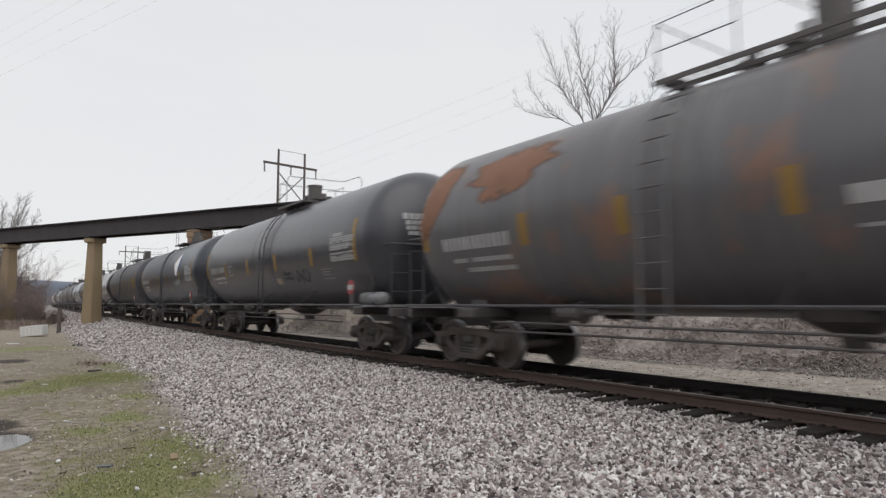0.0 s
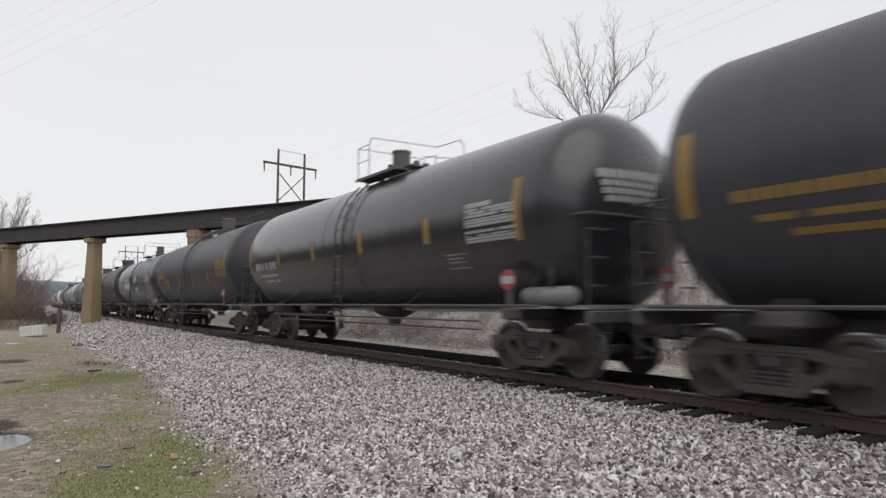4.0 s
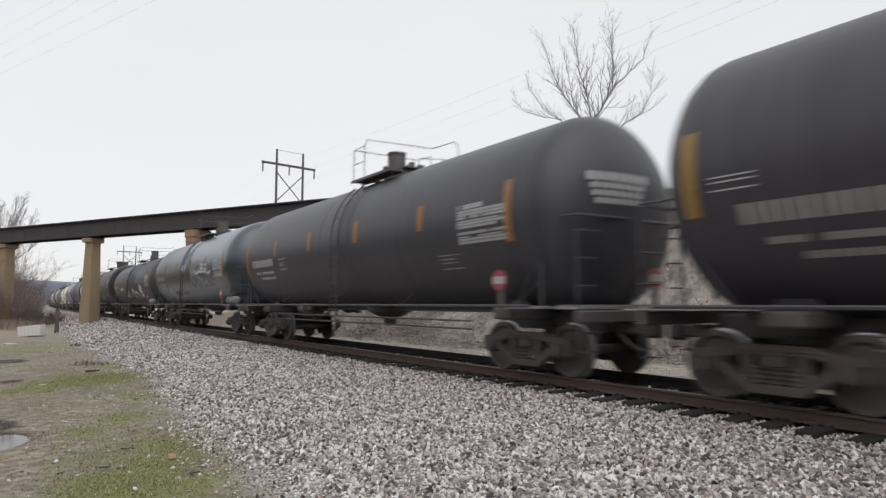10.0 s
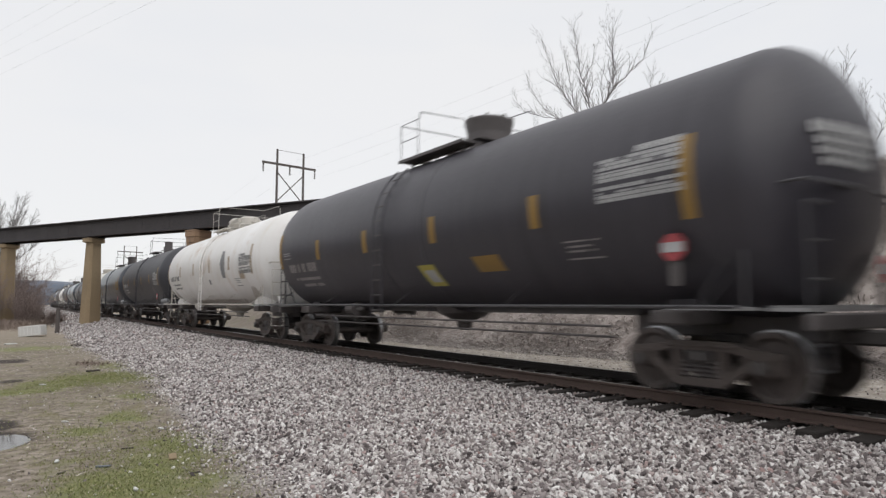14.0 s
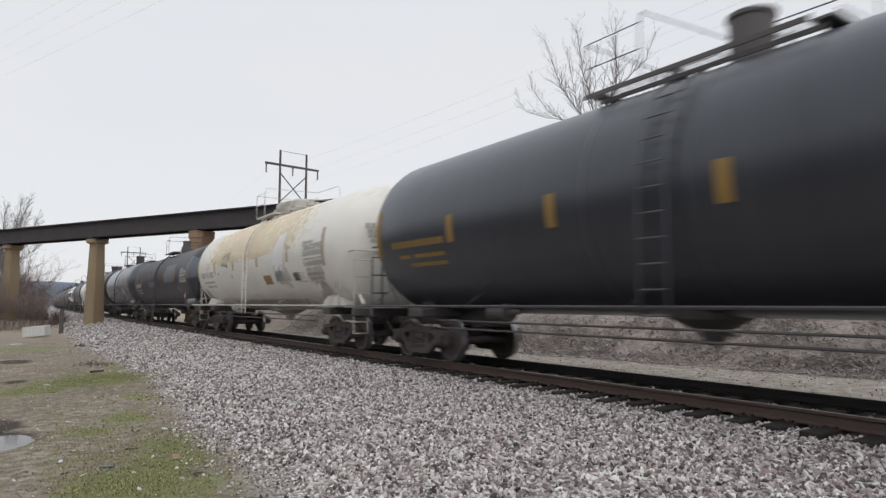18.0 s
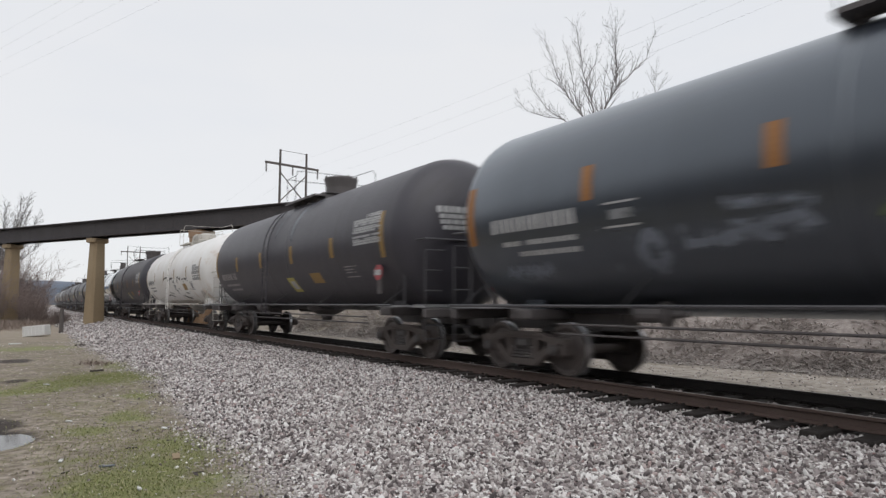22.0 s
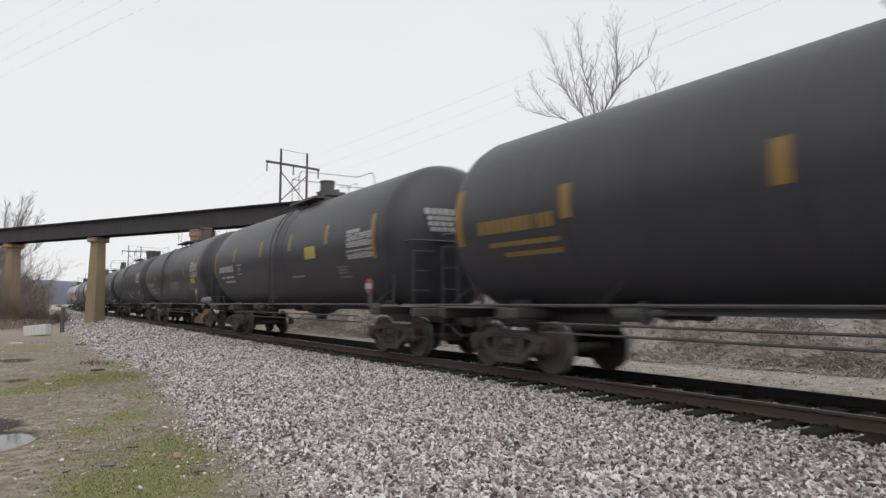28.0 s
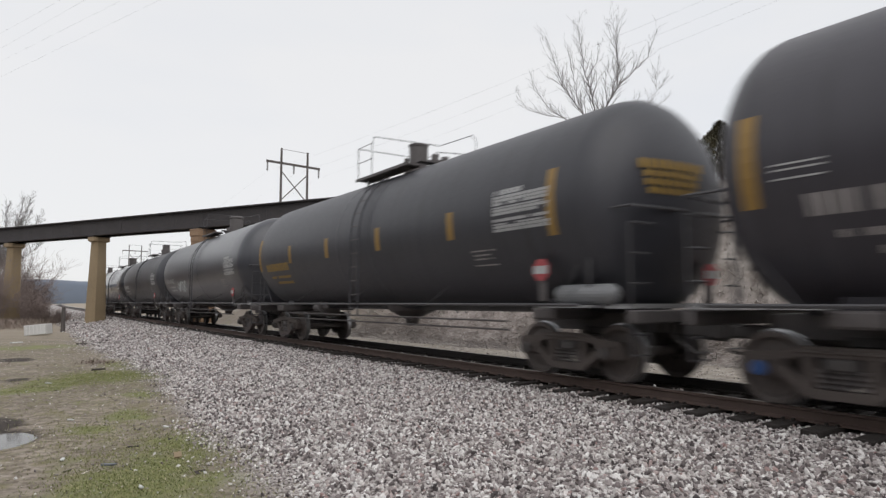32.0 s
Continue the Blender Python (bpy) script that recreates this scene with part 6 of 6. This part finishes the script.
def blade_field(rng, x, y, z, ln, width, lean, curl=0.5, rise=1.0):
    """Grass blades: a bent strip of three triangles each."""
    n = len(x)
    ang = rng.uniform(0, 2 * np.pi, n)
    dx, dy = np.cos(ang), np.sin(ang)
    la = rng.uniform(0, 2 * np.pi, n)
    lx, ly = np.cos(la) * lean * ln, np.sin(la) * lean * ln
    base = np.stack([x, y, z], -1)
    wv = np.stack([dx, dy, np.zeros(n)], -1) * (width / 2)[:, None]
    mid = base + np.stack([lx * 0.35, ly * 0.35, ln * 0.6 * rise], -1)
    tip = base + np.stack([lx, ly, ln * (1 - curl * lean) * rise], -1)
    v = np.stack([base - wv, base + wv, mid - wv * 0.7, mid + wv * 0.7, tip], 1)
    f = np.array([(0, 1, 3), (0, 3, 2), (2, 3, 4)])
    return v.reshape(-1, 3), (f[None] + 5 * np.arange(n)[:, None, None]).reshape(-1, 3)


def build_grass():
    rng = np.random.default_rng(8)
    n = 120000
    y = rng.uniform(1, 36, n)
    off = bank_foot(y) + np.abs(rng.normal(0.0, 1.7, n)) - 0.25
    x = off + track_x(y) - TRACK_X
    keep = fbm(x, y, 1.9) + rng.normal(0, 0.5, n) > -0.3
    x, y = x[keep], y[keep]
    n = len(x)
    ln = rng.uniform(0.1, 0.5, n) * (0.8 + 0.35 * fbm(x, y, 0.8)) * np.where(rng.uniform(size=n) < 0.02, 2.2, 1.0)
    v, f = blade_field(rng, x, y, land(x, y) - 0.02, ln, rng.uniform(0.012, 0.04, n), np.abs(rng.normal(1.4, 0.6, n)), 0.4, 0.3)
    tagged(link("dry_grass", mesh_arrays("dry_grass", v, f, M["grass_dry"])), "matted dead grey-brown grass on the bank", "grass", kind="stuff")
    n = 18000
    y = rng.uniform(1, 30, n)
    x = bank_foot(y) + rng.uniform(2.5, 9.0, n) + track_x(y) - TRACK_X
    v, f = blade_field(rng, x, y, land(x, y) - 0.03, rng.uniform(0.12, 0.4, n), rng.uniform(0.015, 0.045, n), np.abs(rng.normal(1.1, 0.5, n)), 0.4, 0.6)
    tagged(link("dry_grass", mesh_arrays("dry_grass", v, f, M["grass_dry"])), "pale dead grass tufts on the bluff", "grass", kind="stuff")
    n = 16000
    x, y = rng.uniform(-2.0, 3.0, n), rng.uniform(4, 32, n)
    keep = (x < toe(y) + 0.2) & (fbm(x, y, 2.1) + rng.normal(0, 0.5, n) > -0.2)
    x, y = x[keep], y[keep]
    n = len(x)
    v, f = blade_field(rng, x, y, land(x, y) + 0.004, rng.uniform(0.02, 0.09, n), rng.uniform(0.008, 0.03, n), np.abs(rng.normal(1.2, 0.4, n)), 0.4, 0.15)
    tagged(link("leaf_litter", mesh_arrays("leaf_litter", v, f, M["litter"])), "dead leaves and chips strewn over the dirt", "litter", kind="stuff")
    spots = ((1.8, 16.4, 0.8, 1.1, 12000), (2.5, 16.6, 0.4, 0.9, 3000), (0.9, 15.7, 0.6, 0.7, 3000), (0.2, 14.9, 0.6, 0.5, 2000), (1.26, 6.7, 0.5, 1.3, 7500), (0.8, 6.4, 0.35, 0.6, 4000), (1.75, 7.9, 0.3, 0.8, 3000), (0.9, 9.6, 0.3, 0.4, 900), (1.5, 10.5, 0.3, 0.5, 900), (2.0, 12.7, 0.25, 0.6, 900), (2.5, 20, 0.4, 1.4, 1200), (0.6, 11.5, 0.8, 3.0, 2500), (0.9, 8.3, 0.5, 1.0, 1500))
    xs, ys = [], []
    for cx, cy, rx, ry, m in spots:
        xs.append(rng.normal(cx, rx * 0.8, m))
        ys.append(rng.normal(cy, ry * 0.8, m))
    x, y = np.concatenate(xs), np.concatenate(ys)
    n = len(x)
    v, f = blade_field(rng, x, y, land(x, y) - 0.005, rng.uniform(0.012, 0.045, n), rng.uniform(0.004, 0.009, n), np.abs(rng.normal(1.2, 0.5, n)), 0.4)
    tagged(link("grass", mesh_arrays("grass", v, f, M["grass_green"])), "short thin green grass at the ballast's edge", "grass", kind="stuff")


build_grass()


# ---------------------------------------------------------------- distance
def build_ridge():
    n = Nodes("hazed_woods")
    v = n.mapped((1, 1, 1))
    # distance haze is put into the ridge's base colour as blue-grey
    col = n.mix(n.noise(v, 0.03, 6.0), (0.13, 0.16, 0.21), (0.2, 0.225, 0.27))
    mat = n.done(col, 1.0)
    rng = random.Random(2)
    bm = bmesh.new()
    prev = None
    for i in range(181):
        w = 2 * math.pi * i / 180
        r = 900 + 60 * math.sin(3 * w)
        x, y = r * math.sin(w), r * math.cos(w)
        h = 26 + 6 * math.sin(w * 5 + 1) + rng.uniform(-1.2, 1.2)
        ring = [bm.verts.new((x, y, -4)), bm.verts.new((x, y, h * 0.7)), bm.verts.new((x * 1.12, y * 1.12, h)), bm.verts.new((x * 1.4, y * 1.4, -4))]
        if prev:
            for k in range(3):
                bm.faces.new((prev[k], ring[k], ring[k + 1], prev[k + 1]))
        prev = ring
    tagged(part("backdrop", bm, mat, smooth=True), "wooded ridge along the horizon, coloured blue for haze", "hills", kind="structure")


build_ridge()


# ---------------------------------------------------------------- small things
def blot(bm, cx, cy, rx, ry, z, seed):
    vs = []
    for i in range(40):
        w = 2 * math.pi * i / 40
        k = 1 + 0.13 * math.sin(3 * w + seed) + 0.07 * math.sin(7 * w + 2 * seed)
        vs.append(bm.verts.new((cx + rx * k * math.cos(w), cy + ry * k * math.sin(w), z)))
    bm.faces.new(vs)
    return bm


def build_puddle():
    n = Nodes("puddle_water")
    mat = n.done((0.05, 0.045, 0.04), 0.04)
    z = float(land(-0.12, 9.6)) + 0.035
    tagged(part("puddle", blot(bmesh.new(), -0.12, 9.6, 0.5, 0.68, z, 1.0), mat), "shallow rain puddle on the dirt", "puddle", kind="structure")


build_puddle()


def spot(x, y):
    """A point on the ground."""
    return Vector((x, y, float(land(x, y))))


# cables of a second line, high over the dirt
for a, b in (((-28.7, 142.2, 24.5), (24.5, 2.6, 23.1)), ((-18.8, 134.3, 33.3), (14.3, 10.1, 19.8)), ((-23.3, 137.8, 29.8), (18.9, 6.8, 20.8)), ((-12.5, 129.1, 40.7), (7.8, 15.1, 15.3))):
    wire((a, b), 0.4, 0.0038)


def build_slab():
    p = spot(1.19, 47.95)
    bm = bmesh.new()
    box(bm, (0, 0, 0.34), (1.35, 0.8, 0.66), bevel=0.03)
    for i in range(6):
        box(bm, (-0.55 + i * 0.22, -0.405, 0.34), (0.05, 0.03, 0.56))
    ob = tagged(part("slab", bm, M["slab"]), "white plastic barrier block lying on the dirt", "block")
    ob.matrix_basis = Matrix.Translation(p) @ pose(0, 0, 0.02, 0, -6, -28)
    for x, y, w in ((0.04, 37.99, 0.5),):
        p = spot(x, y)
        bm = bmesh.new()
        box(bm, (0, 0, 0.03), (w, 0.3, 0.05), bevel=0.01)
        tagged(part("board", bm, M["slab"]), "pale scrap board flat on the dirt", "board", "scrap on the dirt").matrix_basis = Matrix.Translation(p) @ pose(0, 0, 0, 0, 0, 20)
    for x, y, w, dx in ((1.8, 18.39, 0.55, 30), (1.58, 6.6, 0.16, 10), (1.19, 8.17, 0.2, 0), (0.49, 7.35, 0.15, 40), (2.61, 34.39, 0.7, 10), (3.24, 32.46, 0.6, 60), (2.76, 11.72, 0.3, 30), (3.41, 16.59, 0.2, 0)):
        p = spot(x, y)
        bm = bmesh.new()
        box(bm, (0, 0, w * 0.03), (w * 0.65, w * 0.16, w * 0.1), bevel=w * 0.03)
        box(bm, (w * 0.2, w * 0.06, w * 0.02), (w * 0.3, w * 0.12, w * 0.07), pose(0, 0, 0, 0, 8, 25), bevel=w * 0.02)
        tagged(part("wood_scrap", bm, M["debris"]), "dark piece of broken wood among the stones", "scrap", "scrap on the dirt").matrix_basis = Matrix.Translation(p) @ pose(0, 0, 0, 3, 2, dx)
    for x, y, w, mat in ((0.85, 7.32, 0.14, "patch"), (0.47, 7.87, 0.1, "slab"), (0.71, 10.58, 0.1, "slab"), (1.72, 9.1, 0.1, "slab"), (0.61, 15.63, 0.2, "slab"), (1.53, 7.4, 0.2, "concrete")):
        p = spot(x, y)
        bm = bmesh.new()
        box(bm, (0, 0, 0.012), (w, w * 0.4, 0.018), bevel=0.004)
        box(bm, (w * 0.4, 0, 0.02), (w * 0.3, w * 0.3, 0.012), bevel=0.003)
        tagged(part("litter", bm, M[mat]), "small pale scrap of litter in the grass", "litter", "scrap on the dirt").matrix_basis = Matrix.Translation(p) @ pose(0, 0, 0, 2, 4, x * 170)
    p = spot(0.99, 6.22)
    v, f = stones(np.random.default_rng(3), np.array([[0, 0, 0.02]]), np.array([0.036]))
    tagged(link("stone", mesh_arrays("stone", v, f, M["slab"])), "pale flat stone in the grass", "stone").location = p
    p = spot(2.73, 52.18)
    bm = bmesh.new()
    rod(bm, (0, 0, -0.2), (0, 0, 1.75), 0.14, 0.12, 8)
    tagged(part("fence_post", bm, M["pole"]), "short weathered wooden post in the brush", "post").location = p


build_slab()


def build_brush():
    rng = np.random.default_rng(15)
    xs, ys, zs, ln = [], [], [], []
    for bx, by, r, n, h in ((-0.17, 67.55, 2.6, 1600, 1.6), (2.17, 86.41, 2.0, 1200, 1.2), (3.28, 73.42, 1.6, 900, 0.8), (0.95, 74.28, 2.0, 1200, 1.4), (-1.43, 61.06, 3.0, 1500, 1.8), (1.95, 17.9, 0.5, 240, 0.3)):
        p = spot(bx, by)
        x, y = rng.normal(p.x, r * 0.5, n), rng.normal(p.y + 3, r * 0.8, n)
        xs.append(x), ys.append(y), zs.append(land(x, y) - 0.05), ln.append(rng.uniform(0.3, 1.0, n) * h * 0.7)
    x, y, z, l = (np.concatenate(a) for a in (xs, ys, zs, ln))
    v, f = blade_field(rng, x, y, z, l, rng.uniform(0.015, 0.05, len(x)), np.abs(rng.normal(1.0, 0.5, len(x))), 0.35)
    tagged(link("brush", mesh_arrays("brush", v, f, M["brush"])), "tangled brown winter brush beside the pier", "brush", kind="stuff")


build_brush()


def build_woods():
    """Leafless woods along the open side of the railway, as the shiny tanks mirror them."""
    rng = np.random.default_rng(31)
    n = 15000
    y = rng.uniform(-110, 150, n)
    x = -9.5 - np.abs(rng.normal(0, 4, n)) - 0.02 * np.clip(y, 0, 150)
    h = rng.uniform(0.35, 1.0, n) * (10.5 + 2.0 * fbm(y * 0.3, y * 0.1, 0.5))
    # and unseen ones on the bluff, added to darken the tanks' leading heads
    m = 5000
    x, y = np.concatenate([x, rng.uniform(23, 34, m)]), np.concatenate([y, rng.uniform(-90, 4.5, m)])
    h = np.concatenate([h, rng.uniform(2.5, 6.5, m)])
    n += m
    v, f = blade_field(rng, x, y, land(x, y) - 0.1, h, rng.uniform(0.08, 0.3, n), np.abs(rng.normal(0.15, 0.12, n)), 0.3)
    tagged(link("woods", mesh_arrays("woods", v, f, M["bark"])), "leafless brown woods beside the line, with unseen ones added on the bluff", "woods", kind="stuff")


build_woods()
for i, (x, y, h) in enumerate(((-1.7, 76.99, 6.5), (-0.49, 83.48, 7.5), (0.66, 85.13, 5.5), (1.51, 79.64, 4.0), (-2.17, 69.97, 5.0), (1.15, 70.11, 3.0),
                               (-0.07, 73.41, 3.6), (2.07, 74.36, 1.6), (3.56, 73.33, 1.3))):
    shrub(x, y, h, 20 + i)


def cedar(x, y, h, w, seed):
    rng = np.random.default_rng(seed)
    tree = tagged(new("cedar_tree"), "small dark green cedar tree browning at its tips", "tree")
    tree.location = (x, y, float(land(x, y)))
    bm = bmesh.new()
    rod(bm, (0, 0, -0.2), (0, 0, h * 0.95), 0.09, 0.02, 7)
    part("trunk", bm, M["bark"], tree)
    n = 6000
    k = rng.uniform(0, 1, n) ** 0.8
    rad = w / 2 * (1 - k ** 1.6) ** 0.7 * rng.uniform(0.3, 1.1, n) * (1 + 0.25 * np.sin(9 * k + 3))
    a = rng.uniform(0, 2 * np.pi, n)
    v, f = blade_field(rng, rad * np.cos(a), rad * np.sin(a), 0.15 + k * h, rng.uniform(0.08, 0.22, n), rng.uniform(0.02, 0.05, n), np.abs(rng.normal(0.9, 0.5, n)), 0.4)
    link("crown", mesh_arrays("crown", v, f, M["cedar"]), tree)


cedar(20.8, 12.5, 2.1, 2.4, 3)
cedar(22.5, 9.5, 2.0, 1.8, 5)

motions()
